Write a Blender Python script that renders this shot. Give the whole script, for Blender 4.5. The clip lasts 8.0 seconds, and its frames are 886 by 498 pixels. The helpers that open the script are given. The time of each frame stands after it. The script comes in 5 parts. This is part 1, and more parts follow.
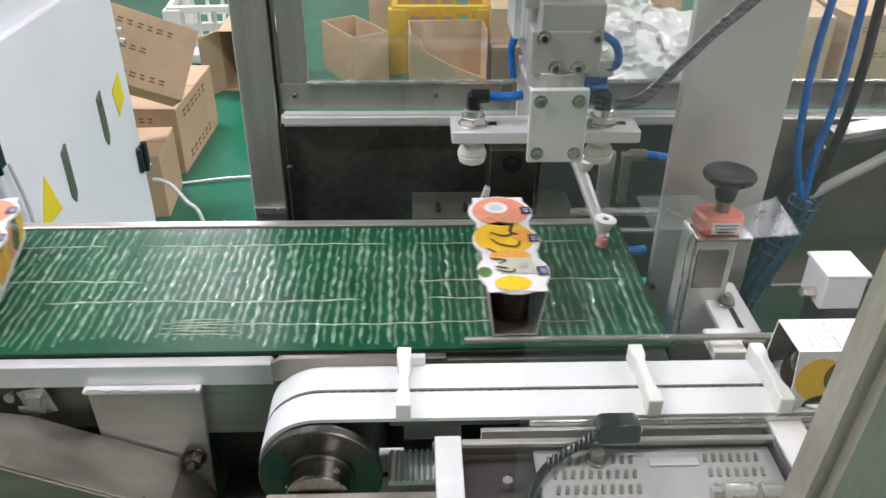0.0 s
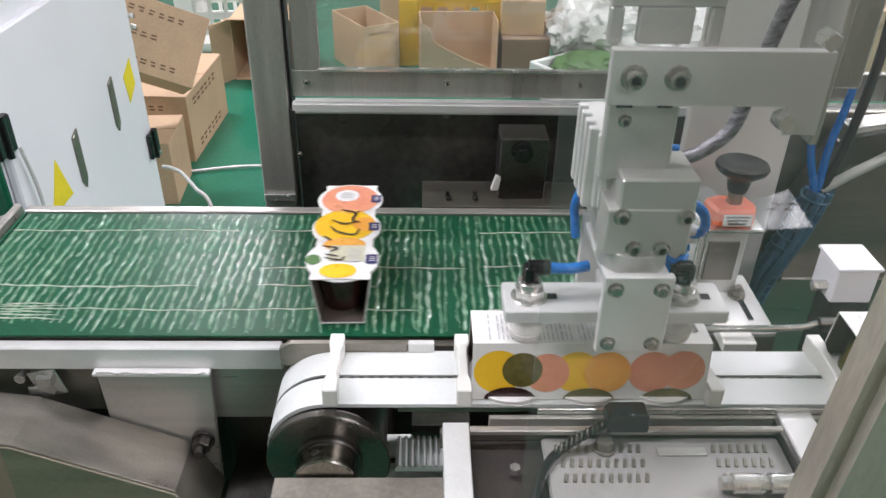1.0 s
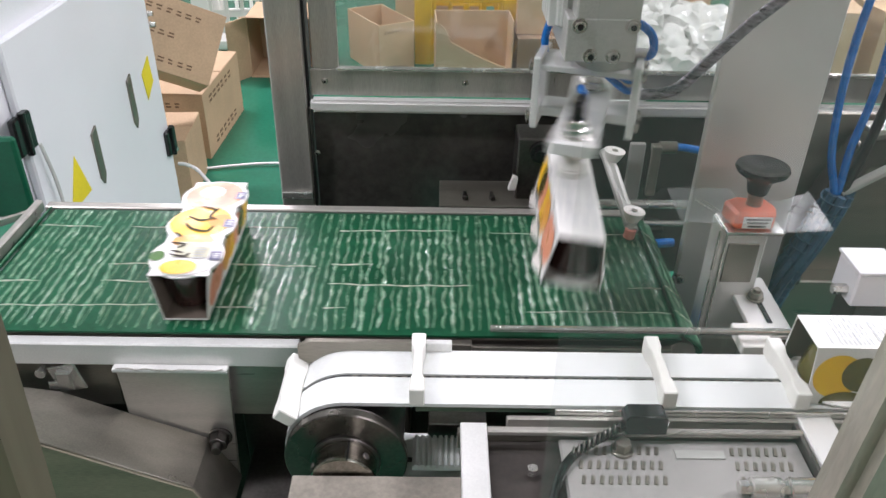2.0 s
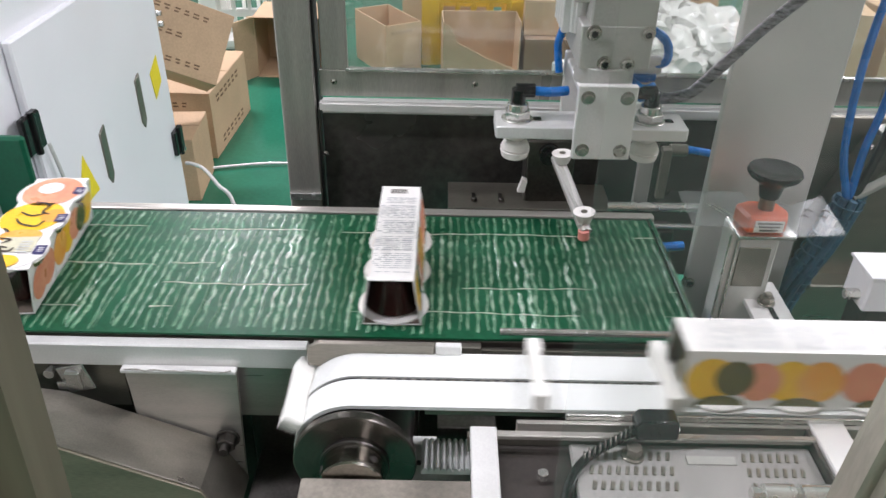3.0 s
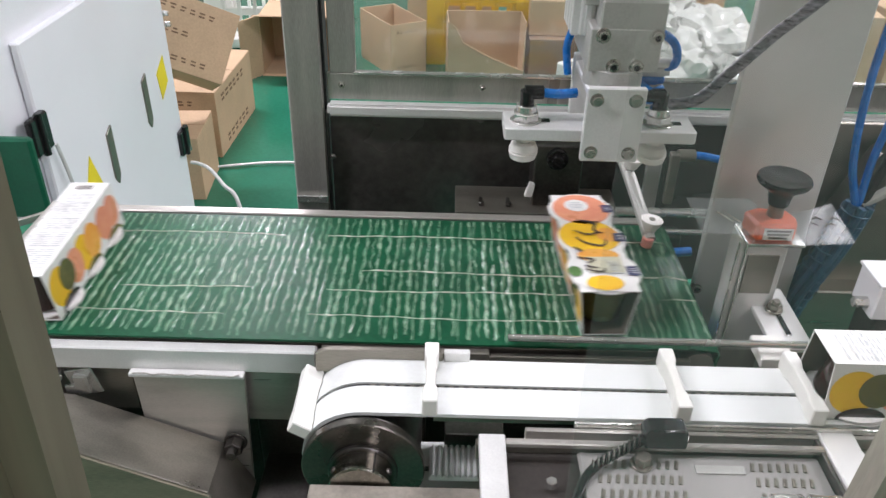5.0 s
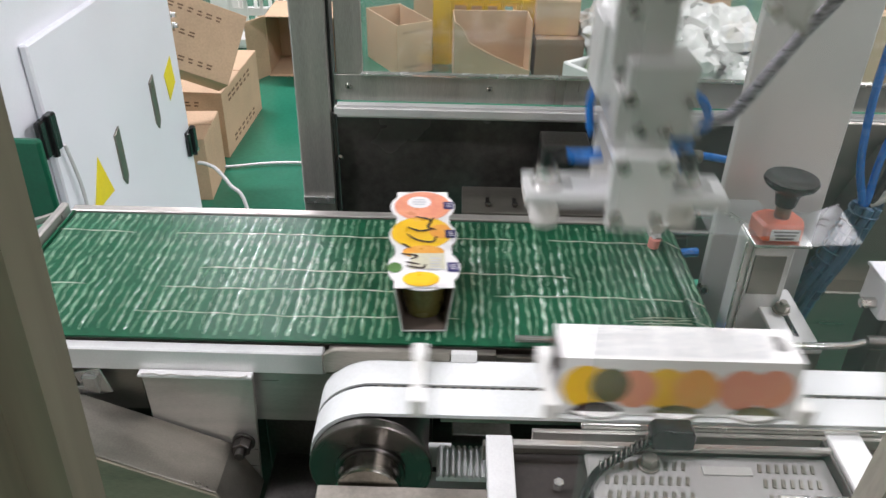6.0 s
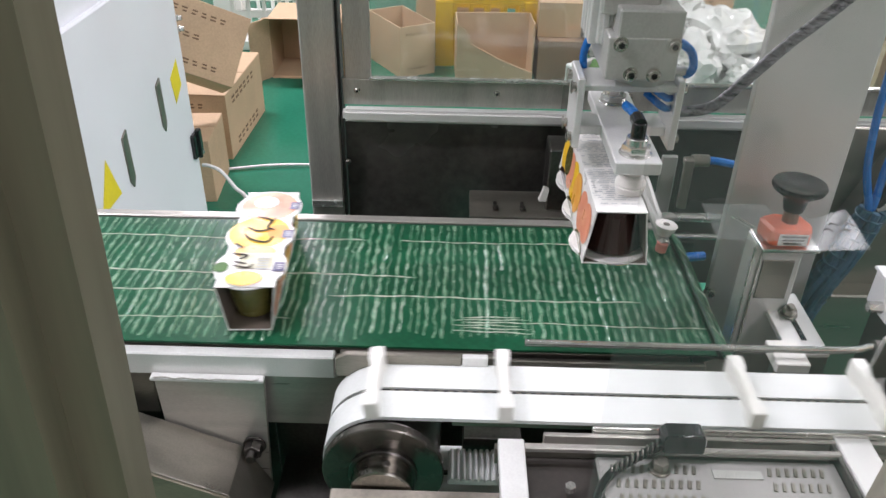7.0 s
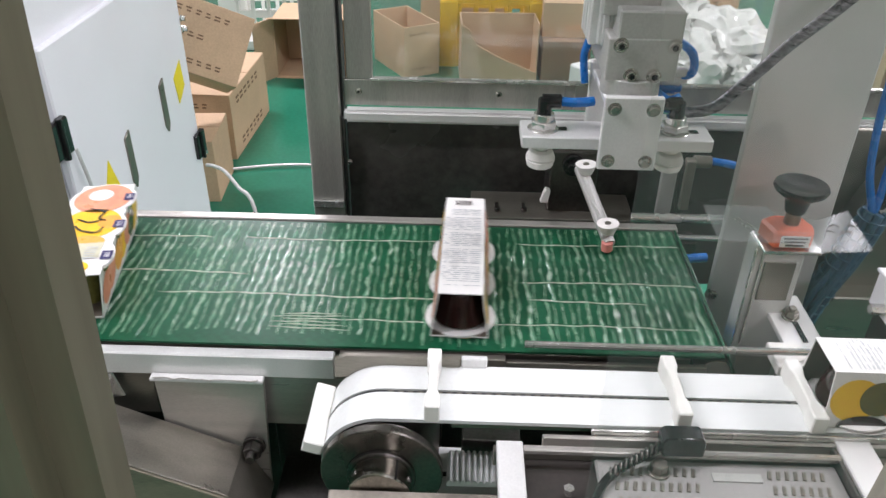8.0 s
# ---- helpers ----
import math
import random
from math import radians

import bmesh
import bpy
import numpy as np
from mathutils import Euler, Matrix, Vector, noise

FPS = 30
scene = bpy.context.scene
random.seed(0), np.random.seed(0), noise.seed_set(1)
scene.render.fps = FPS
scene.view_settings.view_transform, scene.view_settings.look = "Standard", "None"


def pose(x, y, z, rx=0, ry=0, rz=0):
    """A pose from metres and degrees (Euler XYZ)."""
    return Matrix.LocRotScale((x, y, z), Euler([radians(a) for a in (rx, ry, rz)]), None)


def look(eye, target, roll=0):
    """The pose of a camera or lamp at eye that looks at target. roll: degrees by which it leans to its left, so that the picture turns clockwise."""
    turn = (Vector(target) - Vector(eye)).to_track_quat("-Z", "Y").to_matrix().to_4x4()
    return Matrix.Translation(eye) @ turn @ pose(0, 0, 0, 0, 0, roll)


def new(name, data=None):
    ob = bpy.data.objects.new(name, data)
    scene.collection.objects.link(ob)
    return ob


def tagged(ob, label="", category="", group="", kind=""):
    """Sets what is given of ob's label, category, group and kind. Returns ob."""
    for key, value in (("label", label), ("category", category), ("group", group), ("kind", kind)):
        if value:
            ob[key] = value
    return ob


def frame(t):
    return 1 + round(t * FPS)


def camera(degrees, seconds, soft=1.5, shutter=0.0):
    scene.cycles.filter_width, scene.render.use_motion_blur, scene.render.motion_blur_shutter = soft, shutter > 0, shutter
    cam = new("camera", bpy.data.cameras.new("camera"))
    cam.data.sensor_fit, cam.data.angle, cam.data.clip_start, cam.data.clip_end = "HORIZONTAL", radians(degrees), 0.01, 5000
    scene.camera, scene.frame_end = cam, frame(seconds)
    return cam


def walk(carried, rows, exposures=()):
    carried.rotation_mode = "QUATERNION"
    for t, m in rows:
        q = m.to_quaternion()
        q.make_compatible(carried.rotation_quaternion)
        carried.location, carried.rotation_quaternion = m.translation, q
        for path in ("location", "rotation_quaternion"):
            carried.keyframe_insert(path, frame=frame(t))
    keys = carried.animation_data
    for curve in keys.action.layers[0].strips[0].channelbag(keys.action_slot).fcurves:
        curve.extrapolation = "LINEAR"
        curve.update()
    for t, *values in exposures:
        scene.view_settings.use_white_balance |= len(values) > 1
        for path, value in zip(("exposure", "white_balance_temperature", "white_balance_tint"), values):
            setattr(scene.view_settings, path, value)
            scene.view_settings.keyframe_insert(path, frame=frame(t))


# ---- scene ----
cam = camera(58.8, 8.0, shutter=0.6)
PATH = [
    (0, (-0.003, -0.627, 1.403), (0.061, 1.077, 0.358), 0.6),
    (0.5, (-0.005, -0.624, 1.399), (0.047, 1.072, 0.34), 0.8),
    (1, (-0.006, -0.629, 1.398), (0.04, 1.066, 0.337), 1.1),
    (1.5, (-0.01, -0.629, 1.399), (0.02, 1.064, 0.335), 1.1),
    (3, (-0.017, -0.625, 1.399), (-0.014, 1.069, 0.335), 1.2),
    (3.5, (-0.024, -0.621, 1.398), (-0.02, 1.072, 0.333), 1.3),
    (4, (-0.026, -0.621, 1.4), (-0.024, 1.07, 0.332), 1.4),
    (4.5, (-0.023, -0.621, 1.403), (-0.021, 1.071, 0.336), 1.5),
    (6, (-0.024, -0.622, 1.408), (-0.043, 1.068, 0.339), 1.1),
    (6.5, (-0.033, -0.625, 1.41), (-0.0528, 1.066, 0.343), 1.1),
    (7, (-0.034, -0.625, 1.414), (-0.0546, 1.066, 0.347), 1.1),
    (7.5, (-0.031, -0.624, 1.416), (-0.0608, 1.067, 0.348), 1.0),
    (8, (-0.029, -0.623, 1.414), (-0.062, 1.068, 0.347), 1.0),
]
walk(cam, [(t, look(eye, target, roll)) for t, eye, target, roll in PATH])

# ---- light ----
world = bpy.data.worlds.new("room_air")
scene.world = world
world.use_nodes = True
world.node_tree.nodes["Background"].inputs[0].default_value = (0.80, 0.90, 0.86, 1)
world.node_tree.nodes["Background"].inputs[1].default_value = 0.10
scene.view_settings.exposure = 0.08


def ceiling_lamp(x, y, sx, sy, watts):
    data = bpy.data.lights.new("ceiling_tube", "AREA")
    data.shape, data.size, data.size_y = "RECTANGLE", sx, sy
    data.energy, data.color = watts, (0.95, 0.89, 1.0)
    ob = new("ceiling_tube", data)
    ob.matrix_world = look((x, y, 2.86), (x, y, 0))
    return ob


LAMPS = [(-0.45, 0.15, 21), (2.4, 0.6, 70), (-1.5, 3.3, 98), (2.6, 3.3, 108), (-2.0, -0.5, 56), (1.4, -2.0, 36)]
for lx, ly, watts in LAMPS:
    ceiling_lamp(lx, ly, 1.2, 0.22, watts)

# ---- materials ----


def mat(name, color, rough=0.5, metal=0.0, vary=0.12, scale=40.0, fine=300.0, bump=0.05, stretch=(1, 1, 1), coat=0.0,
        second=None, rvary=0.1, spec=0.5):
    """A surface with colour and gloss that vary at two scales, and fine relief."""
    m = bpy.data.materials.new(name)
    m.use_nodes = True
    nt = m.node_tree
    b = nt.nodes["Principled BSDF"]
    tc = nt.nodes.new("ShaderNodeTexCoord")
    mp = nt.nodes.new("ShaderNodeMapping")
    mp.inputs["Scale"].default_value = stretch
    nt.links.new(tc.outputs["Object"], mp.inputs[0])
    n1 = nt.nodes.new("ShaderNodeTexNoise")
    n1.inputs["Scale"].default_value, n1.inputs["Detail"].default_value = scale, 4
    n2 = nt.nodes.new("ShaderNodeTexNoise")
    n2.inputs["Scale"].default_value, n2.inputs["Detail"].default_value = fine, 3
    for n in (n1, n2):
        nt.links.new(mp.outputs[0], n.inputs["Vector"])
    add = nt.nodes.new("ShaderNodeMix")
    add.data_type = "FLOAT"
    add.inputs[0].default_value = 0.4
    nt.links.new(n1.outputs["Fac"], add.inputs[2])
    nt.links.new(n2.outputs["Fac"], add.inputs[3])
    ramp = nt.nodes.new("ShaderNodeValToRGB")
    other = second or tuple(c * (1 - 2.2 * vary) for c in color)
    ramp.color_ramp.elements[0].position, ramp.color_ramp.elements[1].position = 0.32, 0.62
    ramp.color_ramp.elements[0].color = (*other, 1)
    ramp.color_ramp.elements[1].color = (*color, 1)
    nt.links.new(add.outputs[0], ramp.inputs[0])
    nt.links.new(ramp.outputs[0], b.inputs["Base Color"])
    mr = nt.nodes.new("ShaderNodeMapRange")
    mr.inputs[1].default_value, mr.inputs[2].default_value = 0.3, 0.7
    mr.inputs[3].default_value, mr.inputs[4].default_value = max(rough - rvary, 0.02), min(rough + rvary, 1)
    nt.links.new(n1.outputs["Fac"], mr.inputs[0])
    nt.links.new(mr.outputs[0], b.inputs["Roughness"])
    b.inputs["Metallic"].default_value = metal
    b.inputs["Coat Weight"].default_value = coat
    b.inputs["Specular IOR Level"].default_value = spec
    if bump:
        bp = nt.nodes.new("ShaderNodeBump")
        bp.inputs["Strength"].default_value, bp.inputs["Distance"].default_value = bump, 0.002
        nt.links.new(add.outputs[0], bp.inputs["Height"])
        nt.links.new(bp.outputs[0], b.inputs["Normal"])
    return m


def clear(name, tint=(0.95, 0.97, 0.96), gloss=0.09, rough=0.03, veil=0.0):
    """A thin clear sheet: lets light straight through, mirrors a little, with a faint milky veil."""
    m = bpy.data.materials.new(name)
    m.use_nodes = True
    nt = m.node_tree
    nt.nodes.clear()
    out = nt.nodes.new("ShaderNodeOutputMaterial")
    tr, gl, mx = nt.nodes.new("ShaderNodeBsdfTransparent"), nt.nodes.new("ShaderNodeBsdfGlossy"), nt.nodes.new("ShaderNodeMixShader")
    tr.inputs[0].default_value = (*tint, 1)
    gl.inputs["Roughness"].default_value = rough
    mx.inputs[0].default_value = gloss
    nt.links.new(tr.outputs[0], mx.inputs[1])
    nt.links.new(gl.outputs[0], mx.inputs[2])
    last = mx
    if veil:
        df, m2 = nt.nodes.new("ShaderNodeBsdfDiffuse"), nt.nodes.new("ShaderNodeMixShader")
        df.inputs[0].default_value = (0.75, 0.77, 0.75, 1)
        m2.inputs[0].default_value = veil
        nt.links.new(mx.outputs[0], m2.inputs[1])
        nt.links.new(df.outputs[0], m2.inputs[2])
        last = m2
    nt.links.new(last.outputs[0], out.inputs[0])
    return m


STEEL = mat("brushed_stainless", (0.50, 0.48, 0.44), 0.34, 0.6, 0.14, 9, 260, 0.04, (0.6, 6, 6))
STEEL_V = mat("brushed_stainless_upright", (0.46, 0.45, 0.41), 0.36, 0.6, 0.16, 7, 240, 0.04, (6, 6, 0.5))
STEEL_DULL = mat("worn_steel", (0.29, 0.27, 0.23), 0.36, 0.78, 0.16, 8, 240, 0.03, (0.6, 5, 5))
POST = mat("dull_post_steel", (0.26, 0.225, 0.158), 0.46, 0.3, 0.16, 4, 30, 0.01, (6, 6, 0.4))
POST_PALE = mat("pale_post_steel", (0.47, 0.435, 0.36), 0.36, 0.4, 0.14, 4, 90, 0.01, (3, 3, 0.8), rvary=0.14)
STEEL_DARK = mat("dark_steel", (0.16, 0.15, 0.14), 0.38, 1.0, 0.2, 20, 240, 0.05)
CHROME = mat("polished_steel", (0.70, 0.69, 0.66), 0.22, 0.85, 0.1, 30, 300, 0.02)
ALU = mat("matte_aluminium", (0.76, 0.76, 0.74), 0.40, 0.35, 0.06, 18, 500, 0.03)
ALU_GREY = mat("grey_anodised", (0.54, 0.54, 0.51), 0.42, 0.4, 0.1, 16, 420, 0.03)
PANEL = mat("bead_blasted_steel", (0.66, 0.66, 0.635), 0.42, 0.45, 0.08, 4, 300, 0.03)
SMOKED = mat("dark_cover_sheet", (0.078, 0.074, 0.066), 0.24, 0.0, 0.25, 6, 90, 0.03, spec=0.8)
WHITE_BELT = mat("white_polymer_belt", (0.69, 0.71, 0.70), 0.42, 0.0, 0.05, 12, 240, 0.04, second=(0.62, 0.64, 0.61))
WHITE_LUG = mat("white_plastic", (0.74, 0.74, 0.70), 0.38, 0.0, 0.05, 30, 300, 0.03, second=(0.74, 0.73, 0.67))
WHITE_PAINT = mat("white_powder_coat", (0.82, 0.83, 0.86), 0.42, 0.0, 0.03, 5, 500, 0.05)
BLACK = mat("black_plastic", (0.016, 0.016, 0.016), 0.14, 0.0, 0.2, 40, 300, 0.04)
RUBBER = mat("black_rubber", (0.02, 0.02, 0.02), 0.6, 0.0, 0.2, 40, 300, 0.05)
SILICONE = mat("milky_silicone", (0.80, 0.78, 0.74), 0.35, 0.0, 0.05, 60, 300, 0.02)
PINK = mat("pink_silicone", (0.78, 0.30, 0.25), 0.4, 0.0, 0.1, 60, 300, 0.02)
BLUE = mat("blue_air_hose", (0.012, 0.17, 0.55), 0.25, 0.0, 0.1, 60, 300, 0.02)
ORANGE = mat("orange_plastic", (0.85, 0.14, 0.04), 0.38, 0.0, 0.08, 40, 300, 0.03)
YELLOW = mat("yellow_crate_plastic", (0.80, 0.50, 0.01), 0.42, 0.0, 0.1, 10, 200, 0.03)
STICKER = mat("yellow_sticker", (0.85, 0.70, 0.02), 0.5, 0.0, 0.06, 20, 200, 0.02)
CARTON = mat("brown_cardboard", (0.60, 0.42, 0.265), 0.8, 0.0, 0.10, 7, 160, 0.06)
CARTON_DARK = mat("dull_cardboard", (0.27, 0.18, 0.11), 0.85, 0.0, 0.12, 7, 160, 0.06)
CARTON_INK = mat("faded_carton_ink", (0.22, 0.135, 0.075), 0.8, 0.0, 0.2, 60, 300, 0.02)
HUB = mat("turned_steel_hub", (0.50, 0.47, 0.42), 0.16, 1.0, 0.25, 30, 300, 0.02, (1, 8, 1))
FLANGE = mat("turned_steel_flange", (0.17, 0.158, 0.14), 0.30, 0.9, 0.2, 14, 260, 0.03)
BUNDLE = mat("wrapped_blue_hose", (0.055, 0.135, 0.22), 0.45, 0.0, 0.3, 50, 240, 0.05)
PALE = mat("pale_cream_print", (0.62, 0.60, 0.44), 0.34, 0.0, 0.08, 40, 200, 0.0)
INK = mat("printing_ink", (0.06, 0.045, 0.035), 0.7, 0.0, 0.2, 60, 300, 0.02)
FLOOR = mat("green_epoxy", (0.024, 0.185, 0.112), 0.20, 0.0, 0.12, 2.2, 60, 0.03, second=(0.018, 0.145, 0.086))
WALL = mat("painted_wall", (0.60, 0.57, 0.51), 0.7, 0.0, 0.06, 1.5, 120, 0.05)
BELT = mat("green_pvc_belt", (0.009, 0.098, 0.044), 0.40, 0.0, 0.2, 22, 160, 0.1, second=(0.004, 0.050, 0.022), spec=0.24)
# pale crease colours carry the lamp sheen and glints of the raised film
CREASE = mat("sheen_coloured_crease", (0.24, 0.355, 0.24), 0.26, 0.0, 0.2, 26, 160, 0.08, second=(0.07, 0.24, 0.14), spec=0.7, rvary=0.12)
GLINT = mat("glint_coloured_crease", (0.78, 0.79, 0.68), 0.18, 0.0, 0.2, 60, 300, 0.05, second=(0.30, 0.42, 0.30), spec=0.8)
BELT_SIDE = mat("green_belt_edge", (0.012, 0.16, 0.085), 0.4, 0.0, 0.1, 30, 200, 0.04)
CARD = mat("white_coated_card", (0.82, 0.81, 0.78), 0.32, 0.0, 0.03, 30, 300, 0.02)
# card lining darkened to hold the shade inside the open sleeve ends
CARD_IN = mat("shaded_card_inside", (0.15, 0.12, 0.095), 0.75, 0.0, 0.08, 30, 300, 0.04)
PEACH = mat("peach_print", (0.72, 0.26, 0.16), 0.34, 0.0, 0.12, 40, 200, 0.0, second=(0.80, 0.36, 0.20))
LEMON = mat("lemon_print", (0.86, 0.55, 0.02), 0.34, 0.0, 0.1, 40, 200, 0.0, second=(0.85, 0.46, 0.03))
APRICOT = mat("apricot_print", (0.80, 0.34, 0.05), 0.34, 0.0, 0.1, 40, 200, 0.0, second=(0.82, 0.45, 0.10))
NAVY = mat("navy_print", (0.03, 0.025, 0.12), 0.35, 0.0, 0.1, 60, 200, 0.0)
GREY_INK = mat("grey_print", (0.55, 0.57, 0.58), 0.4, 0.0, 0.1, 60, 200, 0.0)
GRAPE = mat("dark_jelly", (0.035, 0.012, 0.010), 0.18, 0.0, 0.2, 30, 200, 0.02, coat=0.4)
OLIVE = mat("green_jelly", (0.15, 0.13, 0.035), 0.18, 0.0, 0.2, 30, 200, 0.02, coat=0.4)
LEAF = mat("leafy_green", (0.10, 0.22, 0.06), 0.5, 0.0, 0.2, 30, 200, 0.1)
FILM = mat("white_bag_film", (0.66, 0.66, 0.64), 0.25, 0.0, 0.05, 20, 200, 0.1)
FOAM = mat("white_foam", (0.80, 0.81, 0.79), 0.6, 0.0, 0.04, 20, 200, 0.05)
BRAID = mat("braided_sleeve", (0.34, 0.33, 0.36), 0.35, 0.5, 0.5, 90, 420, 0.5, (1, 1, 4))
TUBELIGHT = bpy.data.materials.new("lit_diffuser")
TUBELIGHT.use_nodes = True
TUBELIGHT.node_tree.nodes["Principled BSDF"].inputs["Emission Color"].default_value = (0.95, 1, 0.97, 1)
TUBELIGHT.node_tree.nodes["Principled BSDF"].inputs["Emission Strength"].default_value = 6
RED_LED = bpy.data.materials.new("red_indicator")
RED_LED.use_nodes = True
RED_LED.node_tree.nodes["Principled BSDF"].inputs["Emission Color"].default_value = (1, 0.10, 0.04, 1)
RED_LED.node_tree.nodes["Principled BSDF"].inputs["Emission Strength"].default_value = 1.5
ACRYLIC = clear("clear_acrylic", (0.93, 0.95, 0.93), 0.06, 0.04, 0.05)
FROSTED = clear("frosted_acrylic", (0.93, 0.95, 0.95), 0.03, 0.25, 0.08)
DOOR_PANE = clear("dusty_acrylic", (0.99, 0.992, 0.985), 0.025, 0.08, 0.028)
DARK_SHEET = mat("dark_opening_brown", (0.030, 0.024, 0.019), 0.6, 0.0, 0.25, 20, 200, 0.05)
COVER = mat("grey_cover_paint", (0.34, 0.33, 0.315), 0.42, 0.2, 0.1, 10, 300, 0.04)
BAR = mat("stained_steel_bar", (0.27, 0.245, 0.205), 0.5, 0.2, 0.2, 20, 200, 0.04)
TRAY = mat("stained_tray_steel", (0.30, 0.275, 0.20), 0.50, 0.35, 0.2, 7, 200, 0.04, (0.6, 5, 5))
SCREW = mat("bright_screw_steel", (0.46, 0.44, 0.40), 0.24, 0.85, 0.15, 60, 300, 0.04)

# ---- building helpers ----


def join(bm, piece, m=None):
    """Adds one piece to a mesh under construction."""
    me = bpy.data.meshes.new("piece")
    piece.to_mesh(me)
    piece.free()
    if m is not None:
        me.transform(m)
    bm.from_mesh(me)
    bpy.data.meshes.remove(me)
    return bm


def box(bm, at, size, bevel=0.001, m=None, seg=1):
    b = bmesh.new()
    bmesh.ops.create_cube(b, size=1)
    for v in b.verts:
        v.co = Vector((v.co.x * size[0], v.co.y * size[1], v.co.z * size[2]))
    if bevel:
        bmesh.ops.bevel(b, geom=b.edges[:], offset=min(bevel, min(size) * 0.45), segments=seg, affect="EDGES")
    t = Matrix.Translation(at)
    return join(bm, b, t @ m if m is not None else t)


AXES = {"z": Matrix.Identity(4), "x": pose(0, 0, 0, 0, 90, 0), "y": pose(0, 0, 0, -90, 0, 0)}


def cyl(bm, at, r, h, axis="z", seg=20, r2=None, bevel=0.0006, m=None):
    b = bmesh.new()
    bmesh.ops.create_cone(b, cap_ends=True, segments=seg, radius1=r, radius2=r if r2 is None else r2, depth=h)
    if bevel:
        rim = [e for e in b.edges if any(len(f.verts) > 4 for f in e.link_faces)]
        bmesh.ops.bevel(b, geom=rim, offset=min(bevel, h * 0.4, r * 0.4), segments=1, affect="EDGES")
    t = Matrix.Translation(at) @ AXES[axis]
    return join(bm, b, m @ t if m is not None else t)


def prism(bm, outline, h, axis="z", at=(0, 0, 0), bevel=0.0006):
    """An outline in two coordinates, extruded along the third: z (x, y), y (x, z) or x (y, z)."""
    b = bmesh.new()
    put = {"z": lambda u, v, w: (u, v, w), "y": lambda u, v, w: (u, w, v), "x": lambda u, v, w: (w, u, v)}[axis]
    lo = [b.verts.new(put(u, v, -h / 2)) for u, v in outline]
    hi = [b.verts.new(put(u, v, h / 2)) for u, v in outline]
    b.faces.new(lo[::-1])
    b.faces.new(hi)
    n = len(outline)
    for i in range(n):
        b.faces.new((lo[i], lo[(i + 1) % n], hi[(i + 1) % n], hi[i]))
    bmesh.ops.recalc_face_normals(b, faces=b.faces[:])
    if bevel:
        bmesh.ops.bevel(b, geom=b.edges[:], offset=bevel, segments=1, affect="EDGES")
    return join(bm, b, Matrix.Translation(at))


def smooth_line(points, steps=6):
    out = []
    p = [Vector(q) for q in points]
    p = [p[0] * 2 - p[1]] + p + [p[-1] * 2 - p[-2]]
    for i in range(1, len(p) - 2):
        a, b, c, d = p[i - 1], p[i], p[i + 1], p[i + 2]
        for k in range(steps):
            t = k / steps
            out.append(0.5 * (2 * b + (c - a) * t + (2 * a - 5 * b + 4 * c - d) * t * t + (3 * b - a - 3 * c + d) * t ** 3))
    out.append(p[-2])
    return out


def tube(bm, points, r, seg=8, steps=6, ripple=0.0):
    line = smooth_line(points, steps)
    up = Vector((0.13, 0.27, 0.95))
    rings = []
    for i, c in enumerate(line):
        way = (line[min(i + 1, len(line) - 1)] - line[max(i - 1, 0)]).normalized()
        a = way.cross(up).normalized()
        b = way.cross(a)
        rr = r * (1 + ripple * (i % 2))
        rings.append([bm.verts.new(c + (a * math.cos(k * math.tau / seg) + b * math.sin(k * math.tau / seg)) * rr) for k in range(seg)])
    for p, q in zip(rings, rings[1:]):
        for k in range(seg):
            bm.faces.new((p[k], p[(k + 1) % seg], q[(k + 1) % seg], q[k]))
    bm.faces.new(rings[0][::-1])
    bm.faces.new(rings[-1])
    return bm


def mesh_of(name, bm, material):
    me = bpy.data.meshes.new(name)
    bm.to_mesh(me)
    bm.free()
    me.materials.append(material)
    for f in me.polygons:
        f.use_smooth = True
    me.set_sharp_from_angle(angle=radians(32))
    return me


def part(name, bm, material, parent=None, label="", m=None):
    ob = new(name, mesh_of(name, bm, material))
    ob.parent = parent
    if m is not None:
        ob.matrix_basis = m
    return tagged(ob, label=label)


def thing(name, label, category, m=None, group=""):
    ob = new(name)
    ob.empty_display_size = 0.05
    if m is not None:
        ob.matrix_basis = m
    return tagged(ob, label=label, category=category, group=group)


def setting(name, bm, material, label=""):
    return tagged(part(name, bm, material), label=label, kind="structure")


def B():
    return bmesh.new()


def screw(parent, at, axis="y", r=0.0045, h=0.005, name="socket_screw"):
    """A socket-head screw: head with a dark hex recess, on a washer."""
    b = B()
    back = {"y": Vector((0, 1, 0)), "z": Vector((0, 0, -1)), "x": Vector((1, 0, 0))}[axis]
    cyl(b, at, r, h, axis, 14)
    cyl(b, Vector(at) + back * h * 0.45, r * 1.45, h * 0.22, axis, 14)
    s = part(name, b, SCREW, parent)
    if parent is None or parent.parent is None:
        k = B()
        cyl(k, Vector(at) - back * h * 0.5, r * 0.62, h * 0.12, axis, 6, bevel=0)
        part("hex_recess", k, BLACK, s)
    return s

